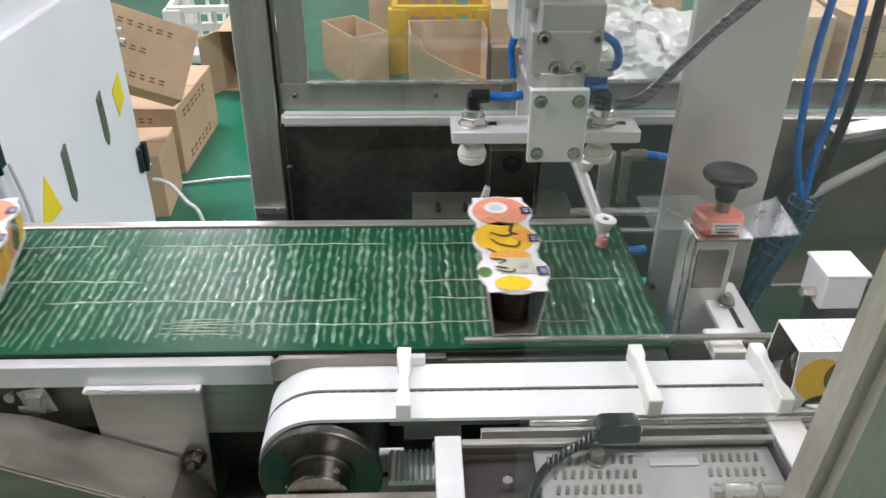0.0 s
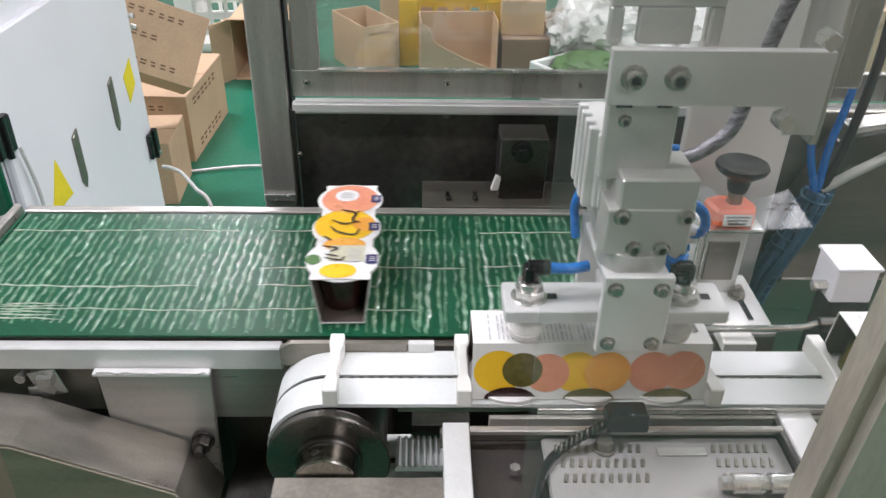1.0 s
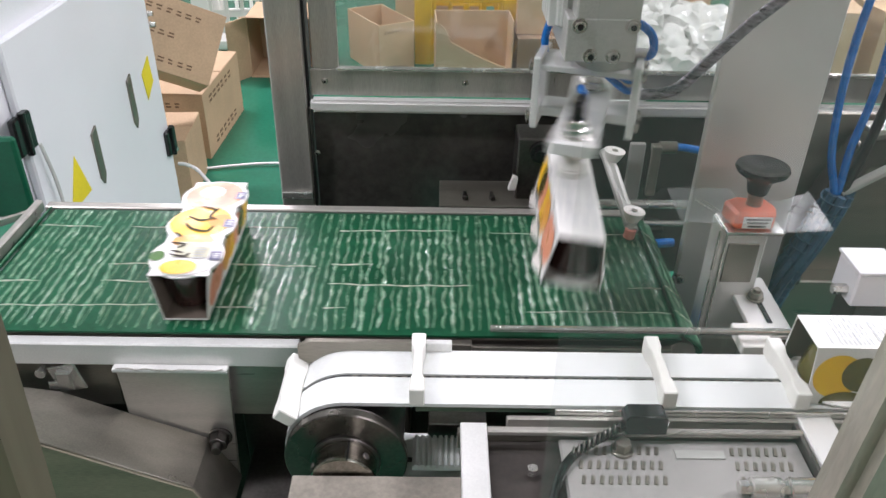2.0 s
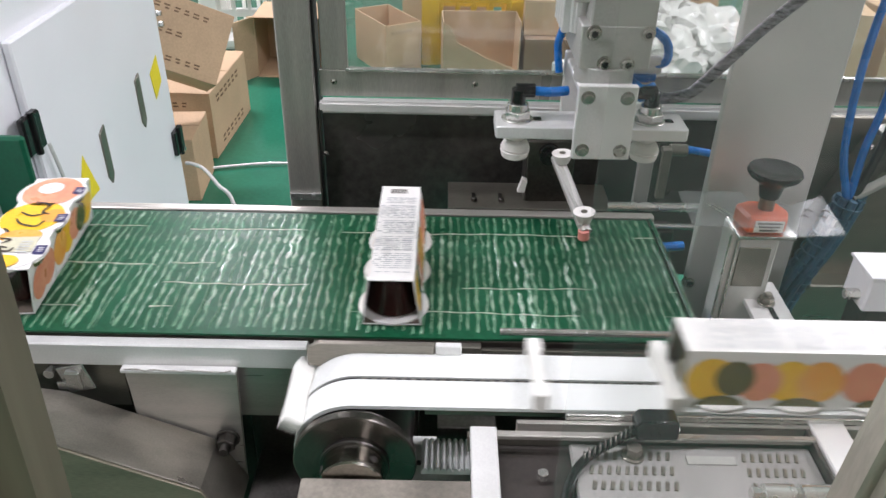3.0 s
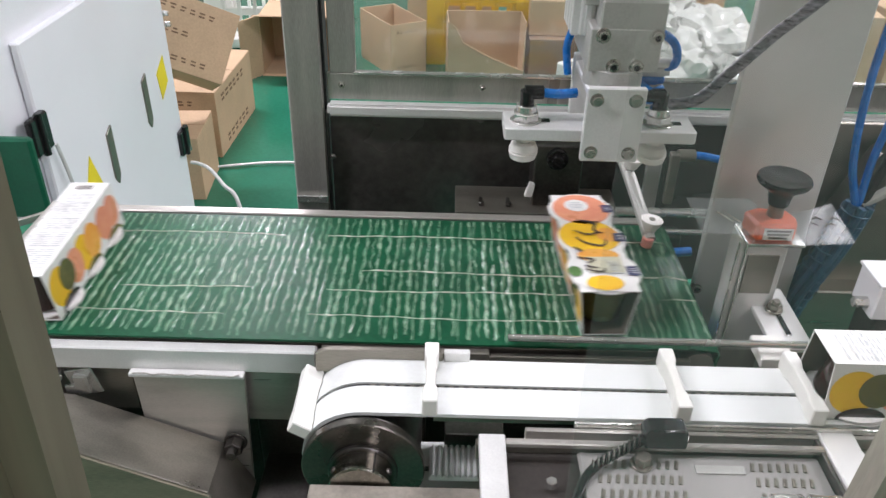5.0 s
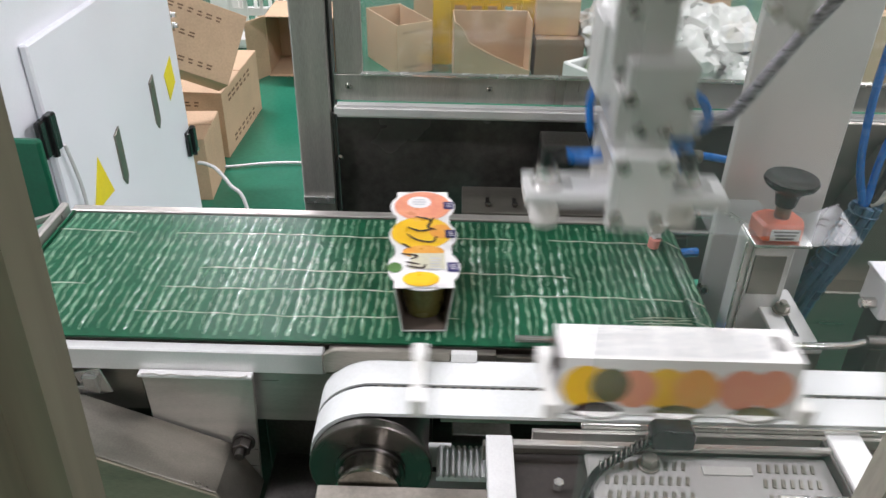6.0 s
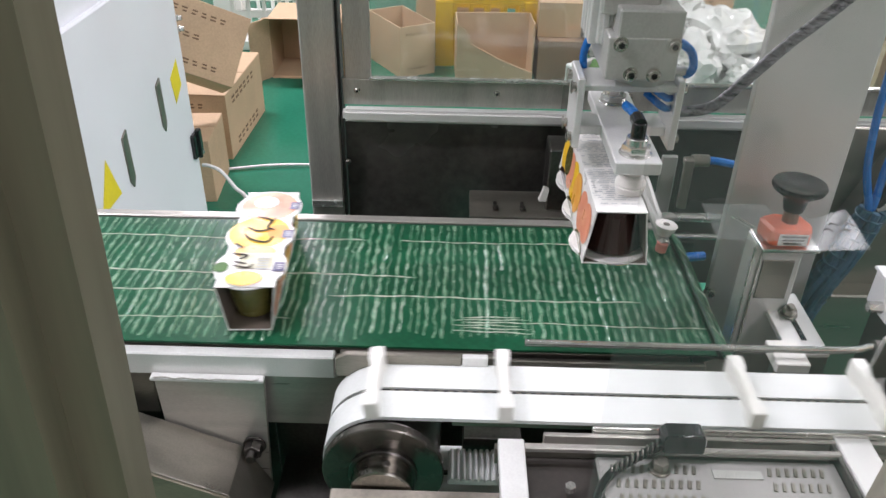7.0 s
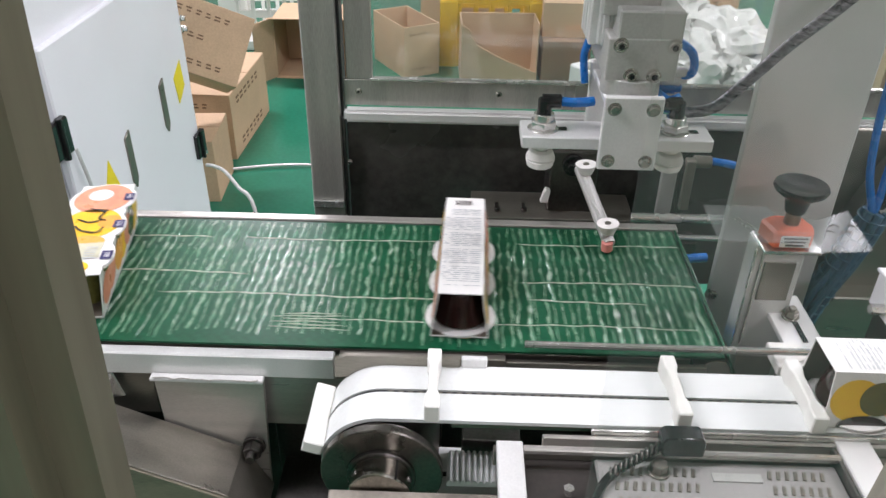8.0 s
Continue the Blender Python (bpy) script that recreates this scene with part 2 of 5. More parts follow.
# ---- room ----
b = B()
box(b, (0, 1.5, -0.05), (9, 11, 0.1), 0)
setting("floor", b, FLOOR, "glossy green epoxy factory floor with faint stains")
for nm, at, size in (("wall_north", (0, 6.05, 1.5), (9, 0.1, 3.0)), ("wall_south", (0, -4.05, 1.5), (9, 0.1, 3.0)),
                     ("wall_east", (4.55, 1, 1.5), (0.1, 10.2, 3.0)), ("wall_west", (-4.55, 1, 1.5), (0.1, 10.2, 3.0))):
    b = B()
    box(b, at, size, 0)
    setting(nm, b, WALL, "plain pale painted factory wall")
b = B()
box(b, (0, 1, 3.05), (9.2, 10.2, 0.1), 0)
setting("ceiling", b, WALL, "plain pale factory ceiling")
for lx, ly, watts in LAMPS:
    t = thing("ceiling_light", "white strip light fitting fixed under the ceiling", "ceiling light", pose(lx, ly, 2.94), "strip lights")
    b = B()
    box(b, (0, 0, 0.03), (1.3, 0.28, 0.06), 0.004)
    part("housing", b, WHITE_PAINT, t)
    b = B()
    box(b, (0, 0, -0.006), (1.2, 0.22, 0.012), 0.002)
    part("diffuser", b, TUBELIGHT, t, "glowing white diffuser")

# ---- wide green belt conveyor ----
BX0, BX1, BW, BZ, BR = -0.50, 0.24, 0.248, 0.90, 0.018
conveyor = thing("belt_conveyor", "green belt conveyor on a stainless steel frame with a creased belt", "conveyor")
b = B()
box(b, ((BX0 - 0.15) / 2, -0.005, 0.879), (0.35, 0.014, 0.028), 0.0015)
part("side_rail", b, ALU, conveyor, "pale aluminium front rail")
b = B()
box(b, (0.04, -0.001, 0.874), (0.38, 0.006, 0.03), 0.001)
part("side_rail", b, STEEL_DULL, conveyor)
b = B()
box(b, ((BX0 + BX1) / 2, BW + 0.010, 0.884), (BX1 - BX0 + 0.03, 0.014, 0.036), 0.0015)
part("side_rail", b, STEEL, conveyor, "brushed steel far rail")
b = B()
box(b, ((BX0 + BX1) / 2, BW / 2, 0.888), (BX1 - BX0 - 0.05, BW - 0.012, 0.008), 0.001)
part("slider_bed", b, STEEL_DULL, conveyor)
for x in (BX0, BX1):
    b = B()
    cyl(b, (x, BW / 2, BZ - BR - 0.003), BR - 0.002, BW, "y", 24)
    part("end_roller", b, STEEL_DULL, conveyor)
for x, y in ((-0.46, 0.02), (-0.46, BW), (0.2, BW), (0.2, 0.06)):
    b = B()
    box(b, (x, y, 0.43), (0.04, 0.03, 0.86), 0.002)
    part("leg", b, STEEL_V, conveyor)
b = B()
prism(b, [(-0.338, 0.8645), (-0.2235, 0.8645), (-0.231, 0.70), (-0.26, 0.70), (-0.336, 0.785)], 0.006, "y", (0, -0.013, 0))
part("gusset_plate", b, STEEL, conveyor, "brushed steel gusset plate with a welded top edge")
b = B()
box(b, (-0.281, -0.0175, 0.8665), (0.117, 0.010, 0.0045), 0.001)
part("gusset_flange", b, ALU, conveyor, "bright folded flange along the gusset")
b = B()
random.seed(5)
tube(b, [(-0.335 + 0.108 * i / 15, -0.0225 + random.uniform(-.001, .001), 0.8695 + random.uniform(-.0008, .0008)) for i in range(16)], 0.0005, 6, 3, 0.5)
part("weld_bead", b, STEEL, conveyor, "shiny uneven weld bead")
b = B()
box(b, (-0.415, 0.004, 0.8325), (0.14, 0.01, 0.064), 0.001)
part("side_skirt", b, STEEL_DULL, conveyor)
b = B()
box(b, (-0.195, 0.006, 0.825), (0.11, 0.008, 0.078), 0.001)
part("side_skirt", b, STEEL, conveyor, "dull steel skirt behind the gusset")
b = B()
box(b, (-0.06, -0.0035, 0.888), (0.17, 0.009, 0.014), 0.001)
part("transfer_strip", b, STEEL_DULL, conveyor)
b = B()
cyl(b, (-0.242, -0.020, 0.774), 0.0125, 0.003, "y", 20)
cyl(b, (-0.242, -0.027, 0.774), 0.010, 0.012, "y", 6)
cyl(b, (-0.242, -0.036, 0.774), 0.0055, 0.012, "y", 12)
part("bolt", b, STEEL_DARK, conveyor, "dark hex bolt and washer")
b = B()
box(b, (-0.393, -0.010, 0.846), (0.030, 0.003, 0.034), 0.001, pose(0, 0, 0, 0, -14, 0))
box(b, (-0.393, -0.014, 0.852), (0.016, 0.010, 0.016), 0.002)
cyl(b, (-0.392, -0.012, 0.850), 0.006, 0.012, "y", 12)
cyl(b, (-0.418, -0.008, 0.854), 0.0055, 0.014, "y", 12)
box(b, (-0.400, -0.012, 0.838), (0.026, 0.005, 0.010), 0.001)
part("toggle_latch", b, CHROME, conveyor, "small chrome toggle latch")

# dark block put in for the shade of the gaps under the frame
b = B()
box(b, (-0.135, 0.075, 0.55), (0.19, 0.10, 0.56), 0.002)
part("dark_gap_block", b, STEEL_DARK, conveyor, "dark block added for the shaded gap below the belt")
b = B()
box(b, (-0.42, 0.06, 0.60), (0.36, 0.006, 0.44), 0.001)
part("inner_skirt", b, STEEL_DARK, conveyor)

# slanting catch tray under the belt's front edge
tray = thing("catch_tray", "slanted brushed steel catch tray under the conveyor", "steel tray")
b = B()
prism(b, [(-0.62, 0.855), (-0.40, 0.822), (-0.255, 0.757), (-0.226, 0.70), (-0.238, 0.58), (-0.62, 0.58)], 0.004, "y", (0, -0.086, 0.010))
part("front_sheet", b, TRAY, tray)
b = B()
prism(b, [(-0.62, 0.858), (-0.40, 0.825), (-0.255, 0.76), (-0.226, 0.703), (-0.230, 0.700), (-0.258, 0.755), (-0.402, 0.819), (-0.62, 0.852)], 0.068, "y", (0, -0.052, 0.010), 0.0008)
part("rolled_lip", b, STEEL_DULL, tray)
b = B()
prism(b, [(-0.62, 0.79), (-0.30, 0.70), (-0.24, 0.64), (-0.24, 0.30), (-0.62, 0.30)], 0.004, "y", (0, -0.094, 0.010))
part("lower_sheet", b, TRAY, tray)
for x in (-0.6, -0.26):
    b = B()
    box(b, (x, -0.038, 0.20), (0.03, 0.02, 0.40), 0.001)
    part("leg", b, STEEL_V, tray)

# belt segments: creased sheet pieces that travel round the rollers
SEG_N = 56
LOOP = 2 * (BX1 - BX0) + math.tau * BR
SEG_L = LOOP / SEG_N


CREASES = []
lane = random.Random(17)
for yy, gap in ((0.040, 0.25), (0.086, 0.14), (0.128, 0.5), (0.205, 0.04)):
    u0 = lane.uniform(0, 0.1)
    while u0 < LOOP:
        u1 = u0 + lane.uniform(0.12, 0.45)
        CREASES.append((yy + lane.uniform(-0.004, 0.004), u0, u1, lane.uniform(0.0006, 0.0011)))
        u0 = u1 + gap * lane.uniform(0.3, 1.2)
CREASES += [(0.027 + 0.0052 * k, 0.425 + 0.006 * (k % 3), 0.515 - 0.008 * (k % 2), 0.0009) for k in range(6)]


def belt_segment_meshes(count):
    """Short lengths of belt, each with two wavy cross ridges and some lengthwise creases."""
    plain, ridged = [], []
    rnd = random.Random(11)
    for v in range(count):
        b = B()
        box(b, (0, BW / 2, -0.0012), (SEG_L + 0.0004, BW, 0.0024), 0)
        plain.append(mesh_of("belt_sheet", b, BELT))
        b = B()
        for k in range(3):
            xc = (-0.333 + 0.333 * k) * SEG_L + rnd.uniform(-0.0014, 0.0014)
            y, drift = (0.014 if 15 <= v <= 21 else 0.003) + rnd.uniform(0, 0.01), rnd.uniform(-0.004, 0.004)
            while y < BW - 0.012:
                run = rnd.uniform(0.07, 0.25)
                end = min(y + run, BW - 0.003)
                n = max(4, int((end - y) / 0.006))
                ph, rate, amp = rnd.uniform(0, 6), rnd.uniform(60, 190), rnd.uniform(0.0004, 0.0016)
                wid, hei = rnd.choice((0.0011, 0.0016, 0.0020, 0.0026)), rnd.uniform(0.0006, 0.0015)
                rows = []
                for i in range(n + 1):
                    yy = y + (end - y) * i / n
                    xx = xc + drift * (yy / BW - 0.5) + amp * math.sin(yy * rate + ph) + 0.0004 * math.sin(yy * 430 + ph * 3)
                    s = math.sin(math.pi * (0.08 + 0.84 * i / n)) ** 0.5
                    w, h = wid * (0.3 + 0.7 * s) * (0.8 + 0.35 * math.sin(yy * 260 + ph)), hei * s
                    rows.append([b.verts.new((xx + dx * w, yy, dz * h + 0.0002)) for dx, dz in ((-1, 0), (-0.45, 0.85), (0.35, 0.9), (1, 0))])
                for p, q in zip(rows, rows[1:]):
                    for j in range(3):
                        b.faces.new((p[j], p[j + 1], q[j + 1], q[j]))
                y = end + rnd.uniform(-0.004, 0.008)
        b.faces.index_update()
        ridge_faces = len(b.faces)
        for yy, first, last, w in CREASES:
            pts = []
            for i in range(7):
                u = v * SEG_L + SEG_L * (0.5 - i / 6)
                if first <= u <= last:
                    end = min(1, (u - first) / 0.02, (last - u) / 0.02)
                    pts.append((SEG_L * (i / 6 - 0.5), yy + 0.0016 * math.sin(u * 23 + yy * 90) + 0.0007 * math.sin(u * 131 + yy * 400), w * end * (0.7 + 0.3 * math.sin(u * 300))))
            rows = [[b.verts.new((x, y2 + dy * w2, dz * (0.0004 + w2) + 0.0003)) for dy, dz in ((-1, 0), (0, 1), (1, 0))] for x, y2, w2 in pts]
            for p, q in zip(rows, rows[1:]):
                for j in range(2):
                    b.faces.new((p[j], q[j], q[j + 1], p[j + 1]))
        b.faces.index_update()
        # lengthwise creases take the painted glint colour
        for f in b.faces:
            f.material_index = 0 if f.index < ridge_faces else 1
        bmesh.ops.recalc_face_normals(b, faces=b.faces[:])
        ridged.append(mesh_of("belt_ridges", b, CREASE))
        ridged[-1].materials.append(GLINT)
    return plain, ridged


SHEETS, RIDGES = belt_segment_meshes(SEG_N)
BELT_SEGMENTS = []
for i in range(SEG_N):
    s = new("belt_segment", SHEETS[i])
    s.parent = conveyor
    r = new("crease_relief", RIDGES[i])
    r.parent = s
    BELT_SEGMENTS.append(s)


def belt_pose(u):
    """The pose of a belt segment, u metres along the loop, which runs to the left on top."""
    u %= LOOP
    flat, half = BX1 - BX0, math.pi * BR
    zc = BZ - BR
    if u < flat:
        return Matrix.Translation((BX1 - u, 0, BZ))
    if u < flat + half:
        a = (u - flat) / BR
        return Matrix.Translation((BX0 - BR * math.sin(a), 0, zc + BR * math.cos(a))) @ Matrix.Rotation(-a, 4, "Y")
    if u < 2 * flat + half:
        return Matrix.Translation((BX0 + u - flat - half, 0, zc - BR)) @ Matrix.Rotation(-math.pi, 4, "Y")
    a = math.pi + (u - 2 * flat - half) / BR
    return Matrix.Translation((BX1 - BR * math.sin(a), 0, zc + BR * math.cos(a))) @ Matrix.Rotation(-a, 4, "Y")


# lower take-away conveyor at the belt's end
away = thing("takeaway_conveyor", "lower conveyor with green belt and grey steel end bar", "conveyor")
b = B()
prism(b, [(-0.545, 0.880), (-1.0, 0.72), (-2.4, 0.72), (-2.4, 0.70), (-1.0, 0.70), (-0.545, 0.860)], 0.27, "y", (0, 0.125, 0))
part("belt", b, BELT_SIDE, away)
b = B()
box(b, (-0.527, 0.13, 0.897), (0.010, 0.27, 0.016), 0.002)
part("end_bar", b, STEEL, away, "grey steel bar across the belt end")
for y in (-0.018, 0.268):
    b = B()
    prism(b, [(-0.535, 0.89), (-1.0, 0.735), (-2.4, 0.735), (-2.4, 0.685), (-1.0, 0.685), (-0.535, 0.84)], 0.008, "y", (0, y, 0))
    part("side_rail", b, STEEL, away)
b = B()
box(b, (-0.715, 0.40, 0.865), (0.20, 0.014, 0.13), 0.004)
part("guide_plate", b, BELT_SIDE, away, "green upright guide plate")
for x in (-0.95, -2.2):
    for y in (0.0, 0.26):
        b = B()
        box(b, (x, y, 0.35), (0.03, 0.03, 0.70), 0.002)
        part("leg", b, STEEL_V, away)
b = B()
box(b, (-0.69, 0.40, 0.46), (0.03, 0.012, 0.92), 0.002)
part("stand", b, STEEL_V, away)

# ---- white flight conveyor ----
FXC, FZC, FR, FY, FZ = -0.095, 0.830, 0.060, -0.051, 0.890
# the flight conveyor's own space, forward of the wide belt and a little above it
SMALL = 0.92
NEAR = Matrix.Translation(Vector((-0.020, -0.624, 1.405)) * (1 - SMALL)) @ Matrix.Scale(SMALL, 4)
flight = thing("flight_conveyor", "white twin-belt flight conveyor with plastic pusher lugs and steel pulley", "conveyor", NEAR)


def band(bm, y, w, r, thick, xr):
    """A flat belt that comes along the top, goes round the pulley and back below."""
    ring = [(xr, FZC + r)] + [(FXC - r * math.sin(a), FZC + r * math.cos(a)) for a in [math.pi * i / 22 for i in range(23)]] + [(xr, FZC - r)]
    inner = [(xr, FZC + r - thick)] + [(FXC - (r - thick) * math.sin(a), FZC + (r - thick) * math.cos(a)) for a in [math.pi * i / 22 for i in range(23)]] + [(xr, FZC - r + thick)]
    rows = []
    for (x, z), (xi, zi) in zip(ring, inner):
        rows.append([bm.verts.new(p) for p in ((x, y - w / 2, z), (x, y + w / 2, z), (xi, y + w / 2, zi), (xi, y - w / 2, zi))])
    for p, q in zip(rows, rows[1:]):
        for k in range(4):
            bm.faces.new((p[k], p[(k + 1) % 4], q[(k + 1) % 4], q[k]))
    bmesh.ops.recalc_face_normals(bm, faces=bm.faces[:])
    return bm


FXR = 2.0
for y in (FY - 0.0205, FY + 0.0205):
    part("white_belt", band(B(), y, 0.036, FR, 0.004, FXR), WHITE_BELT, flight, "smooth white polymer belt")
b = band(B(), FY, 0.0045, FR - 0.002, 0.004, FXR)
part("drive_chain", b, RUBBER, flight, "black drive chain in the slot")
b = B()
for i in range(110):
    box(b, (FXC + 0.006 + i * 0.0095, FY, FZ - 0.0022), (0.005, 0.003, 0.0015), 0)
tagged(part("chain_link", b, STEEL_DULL, flight), kind="stuff")
PULLEY = new("pulley")
PULLEY.parent = flight
PULLEY.matrix_basis = pose(FXC, 0, FZC)
b = B()
cyl(b, (0, FY, 0), FR - 0.006, 0.078, "y", 40)
part("drum", b, STEEL_DARK, PULLEY)
b = B()
cyl(b, (0, FY - 0.048, 0), 0.0585, 0.010, "y", 48, bevel=0.0012)
part("flange", b, FLANGE, PULLEY, "round brushed steel flange")
b = B()
cyl(b, (0, FY - 0.066, 0), 0.030, 0.028, "y", 36, bevel=0.0015)
part("hub", b, HUB, PULLEY, "polished steel hub")
b = B()
box(b, (0, FY - 0.066, 0.0300), (0.0016, 0.0285, 0.001), 0)
part("clamp_slit", b, BLACK, PULLEY)
b = B()
cyl(b, (0, FY - 0.0545, 0), 0.033, 0.005, "y", 36, bevel=0.001)
part("collar", b, STEEL_DARK, PULLEY)
for a in (35, 155, 275):
    b = B()
    cyl(b, (0, FY - 0.068, 0.0298), 0.0036, 0.003, "z", 12, m=Matrix.Rotation(radians(a), 4, "Y"))
    part("set_screw", b, STEEL_DARK, PULLEY)


def lug_mesh():
    """A pusher lug: a cross bar with a waist and thicker shoulders."""
    b = B()
    pts = [(-0.007, -0.042), (0.007, -0.042), (0.007, -0.026), (0.0045, -0.018), (0.0045, 0.018), (0.007, 0.026), (0.007, 0.042), (-0.007, 0.042),
           (-0.007, 0.026), (-0.0045, 0.018), (-0.0045, -0.018), (-0.007, -0.026)]
    prism(b, pts, 0.020, "z", (0, 0, 0.010), 0.0012)
    return mesh_of("pusher_lug", b, WHITE_LUG)


LUG = lug_mesh()
PITCH = 0.355
LUGS = []
for k in range(-1, 6):
    for off in (0.032, 0.264):
        o = new("pusher_lug", LUG)
        o.parent = flight
        LUGS.append((o, off + k * PITCH))


def lug_pose(x):
    """The pose of a lug on the flight belt; x left of the pulley's middle runs on round the pulley."""
    if x >= FXC:
        return pose(x, FY, FZ)
    a = (FXC - x) / FR
    if a < math.pi:
        return Matrix.Translation((FXC - FR * math.sin(a), FY, FZC + FR * math.cos(a))) @ Matrix.Rotation(-a, 4, "Y")
    return Matrix.Translation((FXC + (a - math.pi) * FR, FY, FZC - FR)) @ Matrix.Rotation(-math.pi, 4, "Y")


for nm, at, size, m_ in (("guide_rail", (0.96, FY, 0.872), (1.98, 0.05, 0.010), STEEL_DULL),
                         ("side_rail", (1.03, -0.098, 0.874), (1.95, 0.005, 0.018), STEEL),
                         ("side_rail", (1.01, -0.1035, 0.861), (2.0, 0.008, 0.020), STEEL_DULL),
                         ("side_rail", (1.01, -0.004, 0.872), (1.95, 0.004, 0.018), STEEL_DULL),
                         ("wear_strip", (1.06, -0.094, 0.886), (1.92, 0.003, 0.007), CHROME)):
    b = B()
    box(b, at, size, 0.0008)
    part(nm, b, m_, flight)
b = B()
prism(b, [(-0.150, 0.872), (-0.150, 0.894), (-0.138, 0.901), (-0.022, 0.901), (-0.022, 0.872)], 0.006, "y", (0, -0.0115, 0), 0.0008)
part("back_plate", b, STEEL_DULL, flight, "brown-grey steel plate beside the pulley")
b = B()
box(b, (-0.008, -0.0115, 0.892), (0.026, 0.007, 0.018), 0.001)
part("spacer_block", b, ALU, flight)
for x in (0.5, 1.3, 1.9):
    for y in (-0.12, 0.0):
        b = B()
        box(b, (x, y, 0.359), (0.04, 0.04, 0.961), 0.002)
        part("leg", b, STEEL_V, flight)
# open frame below the flight belt
b = B()
box(b, (0.024, -0.182, 0.879), (0.024, 0.150, 0.012), 0.001)
part("cross_bar", b, ALU, flight, "pale aluminium cross bar")
b = B()
box(b, (-0.055, -0.148, 0.836), (0.17, 0.030, 0.012), 0.001)
part("shaft_bar", b, BAR, flight)
b = B()
box(b, (0.180, -0.113, 0.880), (0.288, 0.007, 0.006), 0.001)
part("long_bar", b, STEEL, flight)
b = B()
box(b, (0.340, -0.160, 0.880), (0.032, 0.15, 0.010), 0.0012)
part("cross_bar", b, ALU, flight, "pale aluminium cross bar")
b = B()
box(b, (0.3215, -0.150, 0.872), (0.004, 0.13, 0.020), 0.0008)
part("cross_bar_lip", b, STEEL_DARK, flight)
b = B()
box(b, (0.012, -0.03, 0.77), (0.06, 0.03, 0.10), 0.001)
part("gear_belt_cover", b, STEEL_DARK, flight)
# brown-black sheet gives the open frame its shade and hides the floor
b = B()
box(b, (0.178, -0.180, 0.860), (0.285, 0.155, 0.004), 0.001)
part("dark_opening_fill", b, DARK_SHEET, flight, "dark sheet standing in for the shaded opening of the frame")
for x, y in ((0.075, -0.150), (0.050, -0.215)):
    b = B()
    cyl(b, (x, y, 0.870), 0.005, 0.008, "z", 6)
    part("bolt", b, CHROME, flight)
# toothed timing belt behind the pulley
b = B()
box(b, (-0.008, -0.072, 0.806), (0.050, 0.040, 0.006), 0.001)
timing = part("timing_belt", b, WHITE_BELT, flight, "white toothed timing belt")
for i in range(8):
    b = B()
    cyl(b, (-0.029 + i * 0.006, -0.072, 0.810), 0.002, 0.04, "y", 8, bevel=0)
    part("tooth", b, WHITE_BELT, timing)

# added plate that stops the green floor from tinting the metal above
b = B()
box(b, (0.86, -0.03, 0.645), (2.2, 0.38, 0.01), 0.001)
part("floor_blocker", b, STEEL_DARK, flight, "dark steel plate added to block green floor reflections")

# guide rod over the transfer gap
rod = thing("guide_rod", "thin polished steel guide rod over the transfer gap", "guide rod")
b = B()
tube(b, [(0.043, 0.0, 0.910), (0.20, 0.0, 0.910), (0.36, 0.0, 0.911), (0.395, 0.004, 0.914), (0.46, 0.010, 0.915)], 0.0038, 12, 4)
part("rod", b, CHROME, rod)
b = B()
cyl(b, (0.405, 0.004, 0.914), 0.007, 0.02, "x", 16)
box(b, (0.405, 0.004, 0.892), (0.014, 0.012, 0.034), 0.001)
part("rod_clamp", b, STEEL_DARK, rod)
b = B()
box(b, (0.315, 0.010, 0.893), (0.034, 0.040, 0.012), 0.0012)
part("support_block", b, WHITE_LUG, rod, "white plastic support block")

# ---- machine frame behind the belt ----
MY = 0.41
machine = thing("packing_machine", "stainless steel machine frame with a clear window and dark cover", "packing machine")
b = B()
box(b, (-0.220, MY + 0.02, 0.869), (0.048, 0.05, 1.738), 0.002)
part("corner_post", b, STEEL_V, machine, "brushed stainless corner post")
b = B()
box(b, (-0.220, MY - 0.008, 0.842), (0.046, 0.006, 0.012), 0.001)
part("post_foot", b, CHROME, machine)
b = B()
box(b, (-0.194, MY + 0.018, 0.675), (0.004, 0.03, 1.65), 0)
part("rubber_seal", b, RUBBER, machine)
# pale aluminium colour stands in for the ceiling lamp's highlight on this rail
b = B()
box(b, (0.35, MY - 0.006, 0.985), (1.08, 0.02, 0.018), 0.004, seg=2)
part("front_rail", b, ALU, machine, "rounded steel rail in a pale highlight colour")
b = B()
box(b, (0.35, MY + 0.006, 1.014), (1.08, 0.008, 0.038), 0.001)
part("lower_frame", b, STEEL_V, machine)
b = B()
box(b, (0.35, MY + 0.002, 1.0345), (1.006, 0.010, 0.004), 0.0008)
part("window_ledge", b, CHROME, machine)
b = B()
box(b, (-0.168, MY + 0.006, 1.264), (0.036, 0.008, 0.462), 0.001)
part("window_stile", b, STEEL_V, machine)
b = B()
box(b, (0.35, MY + 0.006, 1.515), (1.08, 0.008, 0.04), 0.001)
part("top_frame", b, STEEL, machine)
b = B()
box(b, (0.36, MY + 0.006, 1.265), (1.02, 0.004, 0.458), 0)
pane = part("window_pane", b, ACRYLIC, machine, "clear acrylic window pane")
pane.visible_shadow = False
b = B()
box(b, (0.35, MY + 0.010, 0.84), (1.08, 0.006, 0.27), 0.001)
part("cover_sheet", b, SMOKED, machine, "dark glossy cover sheet")
b = B()
box(b, (-0.192, MY - 0.001, 0.885), (0.003, 0.012, 0.19), 0.0005)
part("cover_edge", b, STEEL_DARK, machine)
